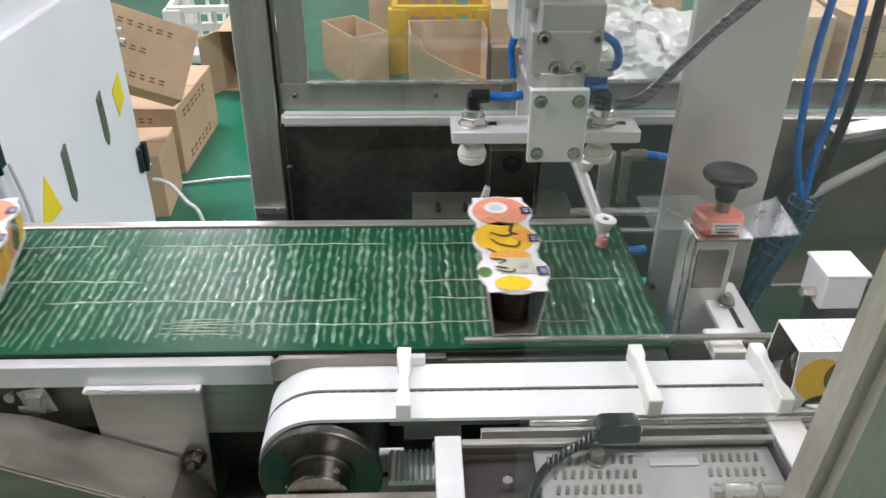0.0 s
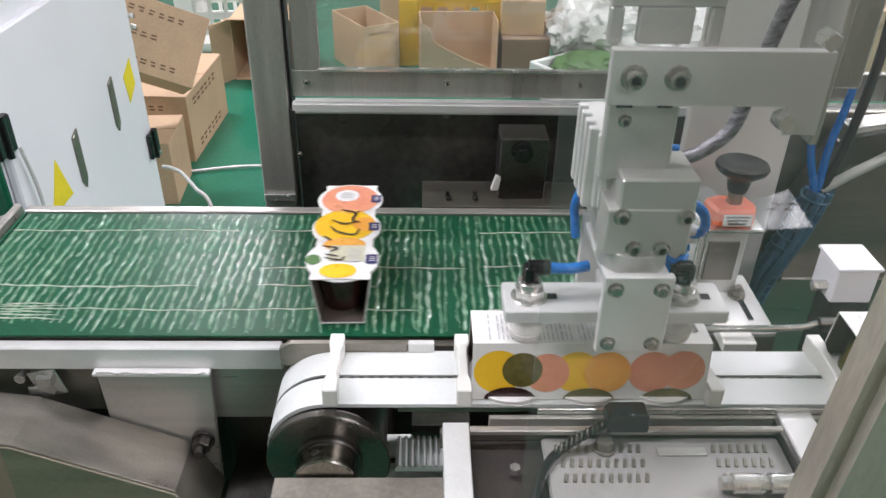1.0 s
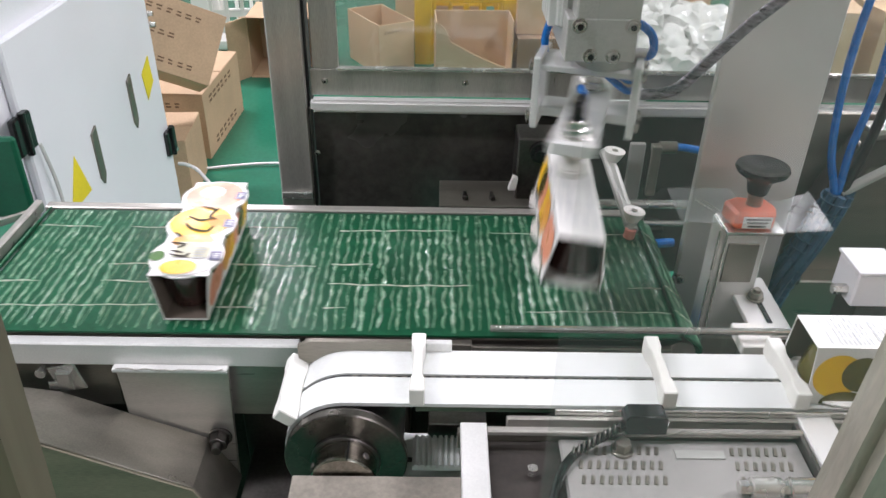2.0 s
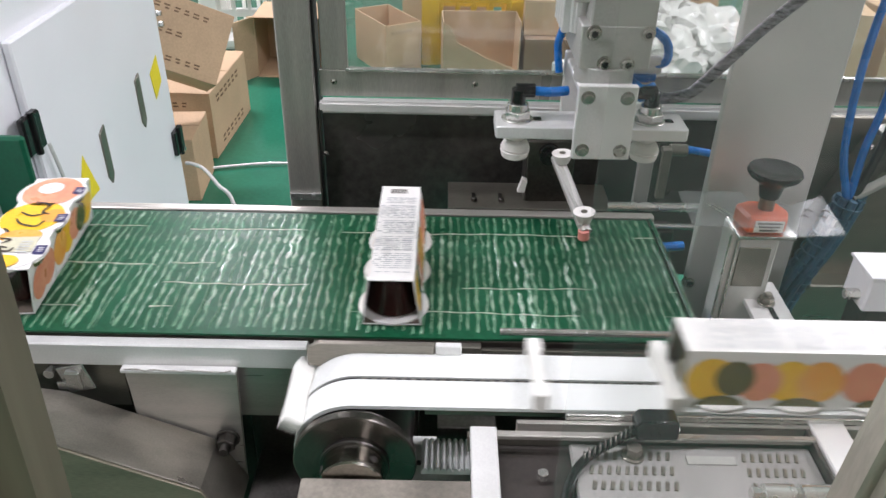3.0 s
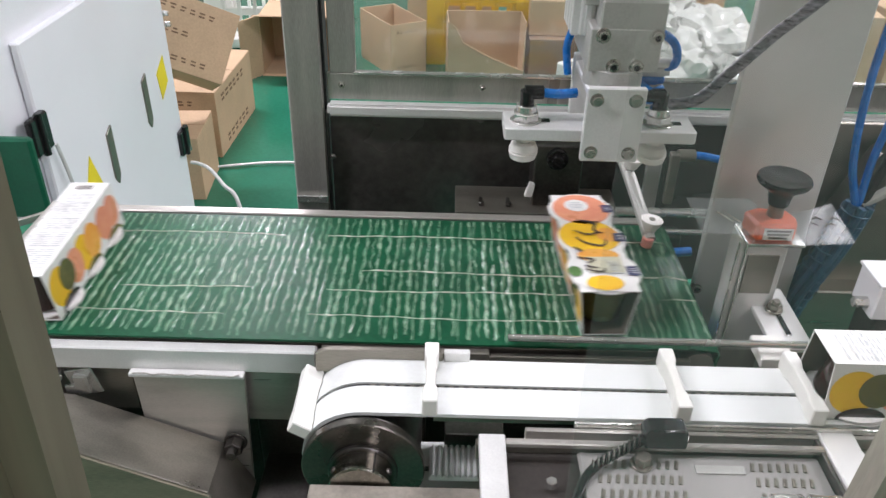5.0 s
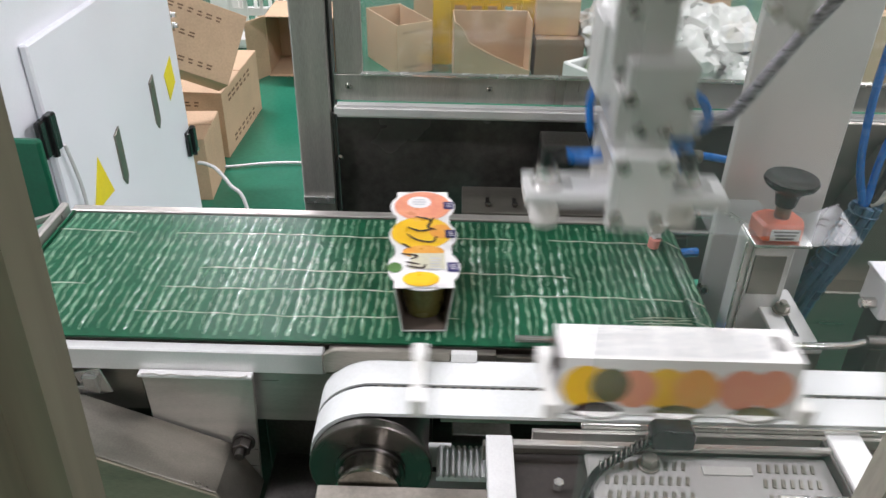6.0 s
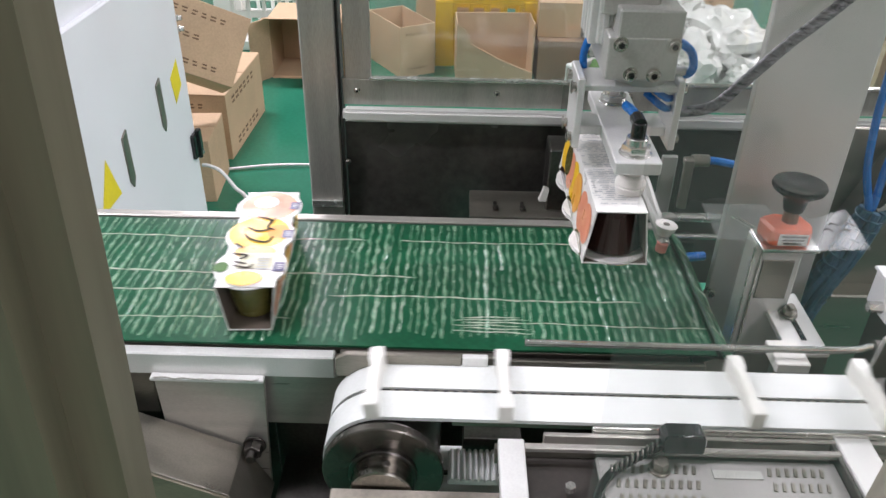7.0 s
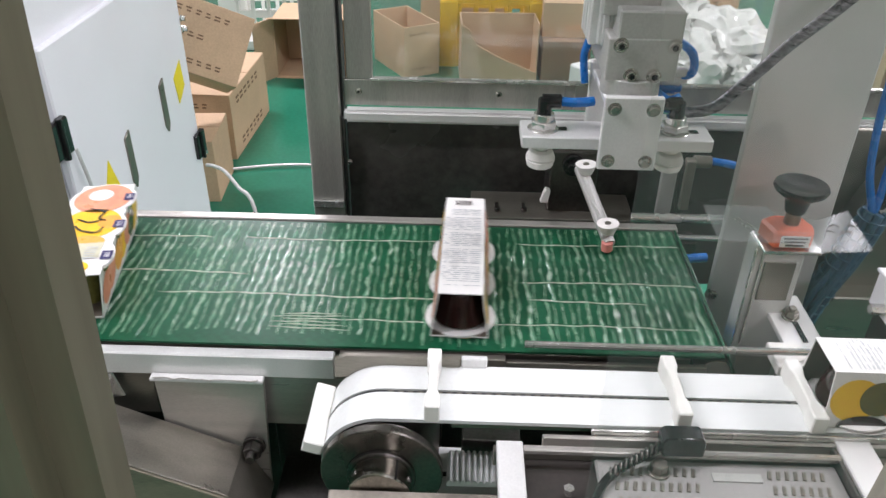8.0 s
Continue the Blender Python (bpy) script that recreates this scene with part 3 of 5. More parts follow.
for x in (-0.170, 0.024, 0.208, 0.39):
    screw(machine, (x, MY + 0.0005, 1.016), "y", 0.0032, 0.003)
screw(machine, (-0.187, MY - 0.006, 0.91), "y", 0.003, 0.004)
b = B()
box(b, (0.86, MY + 0.02, 0.869), (0.05, 0.05, 1.738), 0.002)
part("corner_post", b, STEEL_V, machine)

# unseen sheet, added to keep lamp light off the belt's right end
b = B()
box(b, (0.045, 0.265, 1.760), (0.57, 0.35, 0.04), 0.003)
part("belt_shade", b, STEEL_DULL, machine, "plain steel sheet added out of view to shade the belt")

# ---- flipper arm unit ----
unit = thing("pack_flipper", "dark swivel drive block with a grey arm and milky suction cups", "flipper")
b = B()
box(b, (0.125, 0.345, 0.925), (0.064, 0.05, 0.10), 0.002)
part("drive_block", b, STEEL_DARK, unit)
b = B()
cyl(b, (0.122, 0.316, 0.958), 0.014, 0.010, "y", 24)
cyl(b, (0.122, 0.310, 0.958), 0.008, 0.012, "y", 18)
part("shaft_end", b, BLACK, unit)
b = B()
box(b, (0.10, 0.335, 0.880), (0.22, 0.075, 0.012), 0.001)
part("base_plate", b, STEEL_DULL, unit, "grey steel base plate with slots")
for x in (0.025, 0.062):
    b = B()
    box(b, (x, 0.325, 0.887), (0.005, 0.024, 0.002), 0.0005)
    cyl(b, (x, 0.315, 0.890), 0.004, 0.005, "z", 10)
    part("slot_bolt", b, STEEL_DARK, unit)
b = B()
box(b, (0.10, 0.335, 0.437), (0.16, 0.05, 0.874), 0.002)
part("pedestal", b, STEEL_DARK, unit)
b = B()
prism(b, [(0.082, 0.905), (0.088, 0.925), (0.095, 0.922), (0.092, 0.905)], 0.01, "y", (0, 0.312, 0))
part("stop_finger", b, SILICONE, unit)

b = B()
box(b, (0.250, 0.318, 0.925), (0.020, 0.008, 0.095), 0.001)
part("side_strip", b, ALU_GREY, unit)
ARM = new("swing_arm")
ARM.parent = unit
b = B()
tube(b, [(0, 0, -0.004), (0.008, -0.030, -0.014), (0.016, -0.070, -0.032), (0.026, -0.116, -0.054)], 0.0075, 10, 4)
box(b, (0.013, -0.058, -0.026), (0.016, 0.120, 0.011), 0.003, pose(0, 0, 0, 22, 0, 12))
part("arm_bar", b, ALU_GREY, ARM)
for at in ((0.007, -0.022, 0.002), (0.024, -0.108, -0.036)):
    b = B()
    cyl(b, at, 0.008, 0.014, "z", 18, r2=0.014)
    part("suction_cup", b, SILICONE, ARM, "milky silicone suction cup")
    b = B()
    cyl(b, Vector(at) + Vector((0, 0, 0.0072)), 0.004, 0.001, "z", 14, bevel=0)
    part("cup_mouth", b, STEEL_DULL, ARM)
b = B()
cyl(b, (0.023, -0.117, -0.056), 0.007, 0.012, "z", 14)
part("cup_base", b, PINK, ARM, "pink silicone cup base")

# ---- side post with clamp ----
post = thing("upright_shield", "grey bead-blasted steel panel standing beside the belt", "steel panel")
b = B()
box(b, (0.3385, 0.172, 0.80), (0.117, 0.012, 1.60), 0.0015)
part("panel_sheet", b, PANEL, post)
b = B()
box(b, (0.3935, 0.20, 0.80), (0.008, 0.06, 1.60), 0.001)
part("folded_edge", b, STEEL_V, post)
screw(post, (0.284, 0.165, 0.862), "y", 0.006, 0.006, "hex_bolt")

clamp = thing("clamp_stand", "aluminium stand with orange clamp and black hand knob", "clamp stand")
b = B()
box(b, (0.316, 0.105, 0.907), (0.052, 0.030, 0.146), 0.0015)
part("stand_post", b, ALU, clamp)
for x in (0.2885, 0.297):
    b = B()
    box(b, (x, 0.0885, 0.912), (0.0016, 0.003, 0.128), 0.0004)
    part("bright_edge", b, CHROME, clamp)
b = B()
box(b, (0.318, 0.0893, 0.935), (0.034, 0.002, 0.05), 0.0006)
part("front_recess", b, STEEL_DULL, clamp)
b = B()
box(b, (0.318, 0.100, 0.42), (0.045, 0.030, 0.83), 0.0015)
part("stand_leg", b, STEEL_V, clamp)
b = B()
box(b, (0.320, 0.094, 0.9815), (0.060, 0.044, 0.004), 0.001)
part("stand_cap", b, CHROME, clamp)
b = B()
prism(b, [(0.298, 0.077), (0.292, 0.108), (0.308, 0.116), (0.338, 0.112), (0.344, 0.094), (0.338, 0.077)], 0.020, "z", (0, 0, 0.9935), 0.003)
part("orange_block", b, ORANGE, clamp, "orange plastic block with a white label")
b = B()
box(b, (0.320, 0.0766, 0.993), (0.030, 0.001, 0.013), 0)
lab = part("block_label", b, CARD, clamp)
b = B()
for i in range(3):
    box(b, (0.320, 0.0759, 0.9970 - i * 0.004), (0.025 - 0.003 * i, 0.0005, 0.0020), 0)
part("print_bar", b, INK, lab)
b = B()
cyl(b, (0.321, 0.098, 1.012), 0.008, 0.02, "z", 16)
part("knob_nut", b, STEEL_DULL, clamp)
b = B()
cyl(b, (0.321, 0.098, 1.027), 0.010, 0.020, "z", 20, r2=0.014)
prof = [(0.0135, -0.004), (0.019, 0.001), (0.0260, 0.006), (0.0275, 0.0095), (0.0262, 0.0125), (0.021, 0.0115), (0.013, 0.0095), (0.006, 0.009)]
rings = []
for r_, z_ in prof:
    rings.append([b.verts.new((0.321 + r_ * math.cos(a * math.tau / 32), 0.098 + r_ * math.sin(a * math.tau / 32), 1.036 + z_)) for a in range(32)])
for p, q in zip(rings, rings[1:]):
    for k in range(32):
        b.faces.new((p[k], p[(k + 1) % 32], q[(k + 1) % 32], q[k]))
b.faces.new(rings[-1])
part("hand_knob", b, BLACK, clamp, "glossy black round hand knob")

adj = thing("adjuster_plate", "bright slotted adjuster plate with a bolt", "adjuster plate")
b = B()
m_adj = pose(0.343, 0.072, 0.888, 4, 0, 2)
box(b, (0, 0, 0), (0.044, 0.100, 0.006), 0.001)
part("plate", b, ALU, adj, m=m_adj)
b = B()
box(b, (0.002, -0.005, 0.0034), (0.006, 0.05, 0.0012), 0.0004)
part("slot", b, BLACK, adj, m=m_adj)
b = B()
cyl(b, (0.000, 0.012, 0.008), 0.0075, 0.010, "z", 6)
cyl(b, (0.000, 0.012, 0.0045), 0.0095, 0.003, "z", 18)
cyl(b, (0.000, 0.012, 0.014), 0.004, 0.006, "z", 12)
part("bolt", b, STEEL_DULL, adj, m=m_adj)
b = B()
box(b, (0.368, 0.075, 0.43), (0.03, 0.05, 0.86), 0.001)
part("bracket", b, STEEL_DULL, adj)

# frosted shield plate by the clamp
shield = thing("shield_plate", "thin frosted acrylic shield plate fixed by the clamp", "acrylic plate")
b = B()
prism(b, [(0.236, 0.128), (0.304, 0.129), (0.309, 0.106), (0.333, 0.106), (0.346, 0.100), (0.390, 0.124), (0.382, 0.043), (0.322, 0.036), (0.309, 0.054), (0.234, 0.056)], 0.002, "z", (0, 0, 1.0053), 0.0004)
sp = part("plate", b, FROSTED, shield)
sp.visible_shadow = False
for x in (0.255, 0.262):
    b = B()
    box(b, (x + 0.01, 0.088, 1.007), (0.0008, 0.026, 0.0012), 0.0002, pose(0, 0, 0, 0, 0, 28))
    part("scribe_edge", b, CHROME, shield)
b = B()
for i in range(4):
    x = 0.352 + 0.009 * i
    tube(b, [(x - 0.005, 0.075 + 0.012 * (i % 2), 1.0068), (x, 0.078 + 0.012 * (i % 2), 1.0068), (x + 0.004, 0.074 + 0.012 * (i % 2), 1.0068)], 0.0007, 6, 3)
part("print_mark", b, INK, shield)

# ---- cylinders and rods beyond the belt's end ----
cyls = thing("air_cylinder", "slim steel air cylinder with blue hose beyond the belt", "air cylinder")
for z, y, r_ in ((0.905, 0.275, 0.006), (0.885, 0.26, 0.004)):
    b = B()
    cyl(b, (0.262, y, z), r_, 0.13, "x", 16)
    part("rod", b, CHROME, cyls)
b = B()
cyl(b, (0.284, 0.30, 0.975), 0.008, 0.022, "x", 16)
cyl(b, (0.270, 0.30, 0.975), 0.005, 0.014, "x", 16)
box(b, (0.268, 0.292, 0.945), (0.012, 0.008, 0.070), 0.001)
part("fitting", b, STEEL_DULL, cyls)
b = B()
tube(b, [(0.292, 0.30, 0.976), (0.31, 0.298, 0.975), (0.34, 0.30, 0.968), (0.37, 0.31, 0.955)], 0.005, 10)
part("air_hose", b, BLUE, cyls, "bright blue air hose")
b = B()
tube(b, [(0.215, 0.225, 0.878), (0.25, 0.222, 0.876), (0.29, 0.23, 0.874)], 0.006, 10)
part("air_hose", b, BLUE, cyls, "bright blue air hose")
b = B()
tube(b, [(0.235, 0.07, 0.86), (0.252, 0.09, 0.85), (0.262, 0.12, 0.835), (0.27, 0.15, 0.82)], 0.006, 10)
part("air_hose", b, BLUE, cyls, "bright blue air hose")
b = B()
box(b, (0.26, 0.27, 0.44), (0.05, 0.03, 0.88), 0.002)
part("bracket", b, STEEL_DARK, cyls)

# hose bundles at the right
hoses = thing("hose_bundle", "bundle of blue air hoses and black cable in spiral wrap", "hose bundle")
for r_, pts, m_ in ((0.0045, [(0.455, 0.20, 1.75), (0.446, 0.20, 1.35), (0.432, 0.20, 1.15), (0.440, 0.20, 1.03), (0.462, 0.20, 0.96)], BLUE),
                    (0.0045, [(0.470, 0.20, 1.75), (0.468, 0.20, 1.25), (0.470, 0.20, 1.10), (0.463, 0.20, 1.02), (0.466, 0.20, 0.95)], BLUE),
                    (0.0055, [(0.480, 0.21, 1.75), (0.488, 0.205, 1.25), (0.492, 0.205, 1.12), (0.482, 0.20, 1.03), (0.468, 0.20, 0.96)], RUBBER),
                    (0.0060, [(0.72, 0.20, 1.06), (0.60, 0.20, 1.045), (0.52, 0.20, 1.00), (0.468, 0.20, 0.965)], ALU_GREY)):
    b = B()
    tube(b, pts, r_, 10)
    part("hose", b, m_, hoses)
random.seed(3)
for i in range(7):
    a = i * math.tau / 7
    dx, dy = 0.012 * math.cos(a), 0.012 * math.sin(a)
    b = B()
    tube(b, [(0.467 + dx, 0.20 + dy, 0.965), (0.452 + dx, 0.202 + dy, 0.90), (0.428 + dx, 0.208 + dy, 0.82), (0.42 + dx, 0.22 + dy, 0.70)], 0.0055, 8)
    part("hose", b, BUNDLE, hoses)
b = B()
turns = []
for i in range(150):
    f = i / 149
    c = Vector((0.467, 0.20, 0.965)).lerp(Vector((0.424, 0.212, 0.80)), f)
    turns.append(c + Vector((0.0178 * math.cos(f * 75), 0.0178 * math.sin(f * 75), 0)))
tube(b, turns, 0.0014, 5, 2)
part("spiral_wrap", b, BUNDLE, hoses, "thin blue-grey spiral wrap")
b = B()
box(b, (0.42, 0.23, 0.36), (0.05, 0.04, 0.72), 0.002)
part("hose_stand", b, STEEL_DARK, hoses)

# control box and dark side frame
cbox = thing("junction_box", "small white metal junction box with a bolt", "junction box")
b = B()
box(b, (0.441, 0.058, 0.937), (0.044, 0.046, 0.040), 0.002)
part("body", b, WHITE_PAINT, cbox)
b = B()
box(b, (0.441, 0.058, 0.9592), (0.048, 0.050, 0.004), 0.001)
part("lid", b, WHITE_PAINT, cbox)
b = B()
cyl(b, (0.412, 0.050, 0.930), 0.006, 0.016, "x", 6)
part("bolt", b, CHROME, cbox)
b = B()
box(b, (0.448, 0.06, 0.458), (0.04, 0.04, 0.916), 0.002)
part("pedestal", b, STEEL_DARK, cbox)
side = thing("neighbour_machine", "dark grey steel machine corner with a sloping brace", "machine")
b = B()
prism(b, [(0.455, 0.80), (0.455, 0.90), (0.50, 1.01), (0.80, 1.06), (0.80, 1.03), (0.52, 0.975), (0.478, 0.89), (0.478, 0.80)], 0.03, "y", (0, 0.26, 0), 0.001)
part("brace", b, STEEL_DARK, side)
b = B()
box(b, (0.63, 0.29, 0.86), (0.36, 0.008, 0.34), 0.001)
part("back_sheet", b, STEEL_DULL, side)
b = B()
box(b, (0.60, 0.245, 1.045), (0.20, 0.03, 0.008), 0.001, pose(0, 0, 0, 0, -10, 0))
part("bright_edge", b, CHROME, side)
b = B()
box(b, (0.62, 0.275, 0.40), (0.36, 0.04, 0.80), 0.002)
part("leg_box", b, STEEL_DULL, side)

# ---- vented cover below the flight belt, sensor ----
vent = thing("vented_cover", "grey cover plate with rows of louvre slots", "machine cover", NEAR)
VZ = 0.869
b = B()
box(b, (0.211, -0.172, VZ), (0.218, 0.118, 0.006), 0.002)
part("cover_plate", b, COVER, vent)
b = B()
box(b, (0.222, -0.175, VZ - 0.008 - 0.35), (0.20, 0.10, 0.70), 0.002)
part("cover_body", b, STEEL_DULL, vent)
b = B()
for gx, cols in ((0.118, 10), (0.256, 7)):
    for row in range(3):
        for i in range(cols):
            box(b, (gx + i * 0.0078, -0.128 - 0.017 * row, VZ + 0.0035), (0.0034, 0.010, 0.0012), 0.0004, pose(0, 0, 0, 0, 0, -14))
tagged(part("louvre", b, STEEL_DULL, vent), kind="stuff")
b = B()
box(b, (0.226, -0.132, VZ + 0.0036), (0.044, 0.010, 0.0012), 0.0004)
part("name_plate", b, ALU_GREY, vent)
b = B()
cyl(b, (0.157, -0.128, VZ + 0.010), 0.0075, 0.010, "z", 6)
cyl(b, (0.157, -0.128, VZ + 0.0045), 0.010, 0.003, "z", 18)
part("bolt", b, STEEL_DULL, vent)
for x in (0.268, 0.300):
    b = B()
    cyl(b, (x, -0.176, VZ + 0.012), 0.009, 0.026, "x", 18)
    cyl(b, (x - 0.016, -0.176, VZ + 0.012), 0.0065, 0.014, "x", 6)
    part("hose_fitting", b, CHROME, vent)
b = B()
box(b, (0.236, -0.212, VZ + 0.006), (0.05, 0.022, 0.005), 0.001)
part("orange_tag", b, ORANGE, vent)

sensor = thing("photo_sensor", "small black photo sensor on a sprung cable", "sensor", NEAR)
b = B()
prism(b, [(0.160, 0.884), (0.157, 0.900), (0.162, 0.907), (0.193, 0.907), (0.197, 0.901), (0.197, 0.884)], 0.018, "y", (0, -0.112, 0), 0.0015)
part("body", b, BLACK, sensor)
b = B()
cyl(b, (0.165, -0.1025, 0.897), 0.0022, 0.003, "y", 12)
part("indicator_lamp", b, RED_LED, sensor, "lit red indicator")
b = B()
coil = [(0.155 - 0.045 * i / 60 + 0.0, -0.118 - 0.020 * i / 60 + 0.0045 * math.cos(i * 1.0), 0.893 - 0.014 * i / 60 + 0.0045 * math.sin(i * 1.0)) for i in range(61)]
tube(b, coil, 0.0012, 5, 2)
part("strain_spring", b, STEEL_DARK, sensor)
b = B()
tube(b, [(0.158, -0.118, 0.893), (0.12, -0.134, 0.881), (0.100, -0.155, 0.876), (0.088, -0.19, 0.873), (0.078, -0.255, 0.870)], 0.0042, 10)
part("cable", b, BLACK, sensor)

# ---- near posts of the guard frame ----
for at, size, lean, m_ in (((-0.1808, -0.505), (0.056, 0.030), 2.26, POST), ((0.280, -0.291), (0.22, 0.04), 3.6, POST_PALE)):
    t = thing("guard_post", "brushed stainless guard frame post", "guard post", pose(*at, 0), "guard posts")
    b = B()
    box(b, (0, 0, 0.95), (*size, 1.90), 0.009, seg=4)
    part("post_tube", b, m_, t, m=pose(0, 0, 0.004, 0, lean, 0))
    b = B()
    box(b, (0, 0, 0.006), (size[0] + 0.05, size[1] + 0.03, 0.012), 0.002)
    part("foot_plate", b, STEEL_DULL, t)

guard_door = thing("guard_door", "clear dusty acrylic guard panel held by the steel post", "guard panel")
b = B()
prism(b, [(0.0555, 0.22), (0.181, 0.22), (0.285, 1.90), (0.0555, 1.90)], 0.003, "y", (0, -0.291, 0), 0.0005)
gp = part("acrylic_pane", b, DOOR_PANE, guard_door)
gp.visible_shadow = False
b = B()
box(b, (0.116, -0.291, 0.11), (0.121, 0.016, 0.22), 0.002)
part("bottom_rail", b, STEEL_V, guard_door)

# ---- white cabinet ----
cab = thing("machine_cabinet", "white powder-coated machine cabinet with a hinged door", "cabinet")
b = B()
box(b, (-1.06, 0.70, 0.85), (0.77, 0.88, 1.70), 0.004)
part("body", b, WHITE_PAINT, cab)
b = B()
box(b, (-0.667, 0.815, 0.60), (0.014, 0.61, 0.86), 0.003)
door = part("door", b, WHITE_PAINT, cab, "white sheet metal door")
for y, z in ((0.495, 0.892), (1.105, 0.605)):
    b = B()
    box(b, (-0.656, y - 0.014, z), (0.012, 0.024, 0.062), 0.003)
    box(b, (-0.655, y + 0.014, z), (0.014, 0.024, 0.062), 0.003)
    cyl(b, (-0.650, y, z), 0.006, 0.070, "z", 12)
    part("hinge", b, BLACK, door, "black hinge")
for y, z in ((0.940, 0.772), (0.733, 0.745)):
    b = B()
    prism(b, [(y - 0.012, z - 0.045), (y, z - 0.062), (y + 0.012, z - 0.045), (y + 0.012, z + 0.055), (y - 0.012, z + 0.045)], 0.004, "x", (-0.6585, 0, 0), 0.0006)
    part("vent_slot", b, STEEL_DULL, door, "grey slanted vent slot")
b = B()
prism(b, [(1.030, 0.738), (1.078, 0.765), (1.070, 0.826), (1.018, 0.800)], 0.001, "x", (-0.659, 0, 0), 0)
part("warning_sticker", b, STICKER, door, "yellow sticker")
b = B()
prism(b, [(0.585, 0.70), (0.675, 0.70), (0.640, 0.785)], 0.001, "x", (-0.659, 0, 0), 0)
part("warning_sticker", b, STICKER, door, "yellow triangular warning sticker")
for y, z in ((1.122, 0.88), (1.125, 0.575), (1.118, 0.905)):
    b = B()
    cyl(b, (-0.652, y, z), 0.0055, 0.010, "x", 12)
    cyl(b, (-0.657, y, z), 0.0075, 0.003, "x", 12)
    part("latch_pin", b, CHROME, door)
b = B()
tube(b, [(-0.652, 0.53, 0.86), (-0.650, 0.545, 0.78), (-0.652, 0.55, 0.70)], 0.003, 6)
part("cable", b, FILM, cab)

# ---- cartons and crates on the floor behind ----


def carton(m, size, label, marks=3, flaps=True, material=CARTON, seed=0, front=None):
    """A cardboard carton: walls, flaps, tape and rows of printed bars."""
    rnd = random.Random(seed)
    sx, sy, sz = size
    t = thing("cardboard_box", label, "cardboard box", m, "cardboard boxes")
    w = 0.006
    for at, sz_ in (((0, -sy / 2 + w / 2, sz / 2), (sx, w, sz)), ((0, sy / 2 - w / 2, sz / 2), (sx, w, sz)), ((-sx / 2 + w / 2, 0, sz / 2), (w, sy - 2 * w, sz)),
                    ((sx / 2 - w / 2, 0, sz / 2), (w, sy - 2 * w, sz)), ((0, 0, w / 2), (sx - 2 * w, sy - 2 * w, w))):
        b = B()
        if front and at[1] < 0:
            prism(b, front, w, "y", (0, at[1], 0), 0.001)
        else:
            box(b, at, sz_, 0.001)
        part("wall", b, material, t)
    if flaps:
        for side_, (px, py, ax) in enumerate(((0, -sy / 2, "X"), (0, sy / 2, "X"), (-sx / 2, 0, "Y"), (sx / 2, 0, "Y"))):
            b = B()
            ang = rnd.uniform(8, 70) * (1 if side_ in (0, 3) else -1)
            ln = 0.45 * min(sx, sy)
            fl = (sx, 0.005, ln) if ax == "X" else (0.005, sy, ln)
            box(b, (0, 0, ln / 2), fl, 0.001)
            part("flap", b, material, t, m=Matrix.Translation((px, py, sz)) @ Matrix.Rotation(radians(ang), 4, ax))
    elif flaps is not None:
        for k in (-1, 1):
            b = B()
            box(b, (0, k * (sy / 4 + 0.0008), sz + 0.003 + 0.001 * (k > 0)), (sx, sy / 2 - 0.002, 0.006), 0.001)
            part("lid_flap", b, material, t)
    if marks:
        for face in (0, 1):
            b = B()
            span = sx if face == 0 else sy

            def ink(u, z, w, h):
                if face == 0:
                    box(b, (u, -sy / 2 - 0.0006, z), (w, 0.001, h), 0)
                else:
                    box(b, (sx / 2 + 0.0006, u, z), (0.001, w, h), 0)

            for i in range(marks):
                z0, g = sz * (0.84, 0.16, 0.52)[i % 3], 0.060 * span
                for j in range(6 if i < 2 else 3):
                    u0 = span * (-0.32 + 0.105 * j + 0.04 * i)
                    for k in range(2):
                        ink(u0 + rnd.uniform(-.1, .1) * g, z0 + (k - 0.5) * g * 0.62, g * rnd.uniform(0.7, 1.2), g * 0.30)
            tagged(part("print_bar", b, CARTON_INK, t), kind="stuff")
    return t


carton(pose(-1.10, 2.02, 0, 0, 0, 4), (0.38, 0.26, 0.235), "brown cardboard box standing behind the white cabinet", 0, False, seed=1)
carton(pose(-1.095, 2.525, 0, 0, 0, -2), (0.35, 0.52, 0.268), "brown cardboard box with printed side on the green floor", 2, False, seed=2)
turn = pose(0, 0, 0, -27, 24, 15)
carton(Matrix.Translation(Vector((-0.802, 1.95, 0.425)) - turn @ Vector((0.15, -0.115, 0))) @ turn, (0.30, 0.23, 0.24), "tilted brown cardboard box lying on other boxes", 3, False, seed=3)
carton(pose(-0.785, 3.50, 0.152, 90, 0, 0), (0.36, 0.30, 0.28), "open brown cardboard box lying on its side", 0, True, seed=4)
carton(pose(-0.322, 3.444, 0, 0, 0, 31), (0.20, 0.36, 0.262), "open brown cardboard box with its corner forward", 2, None, seed=5)
carton(pose(0.155, 3.31, 0, 0, 0, 3), (0.385, 0.21, 0.30), "torn open cardboard box before the yellow crate", 0, None, seed=6,
       front=[(-0.19, 0), (0.19, 0), (0.19, 0.055), (0.02, 0.125), (-0.12, 0.20), (-0.15, 0.27), (-0.19, 0.30)])
carton(pose(0.485, 3.45, 0.214, 0, 0, -2), (0.215, 0.30, 0.165), "pale brown closed cardboard box on a dark box", 0, False, seed=7)
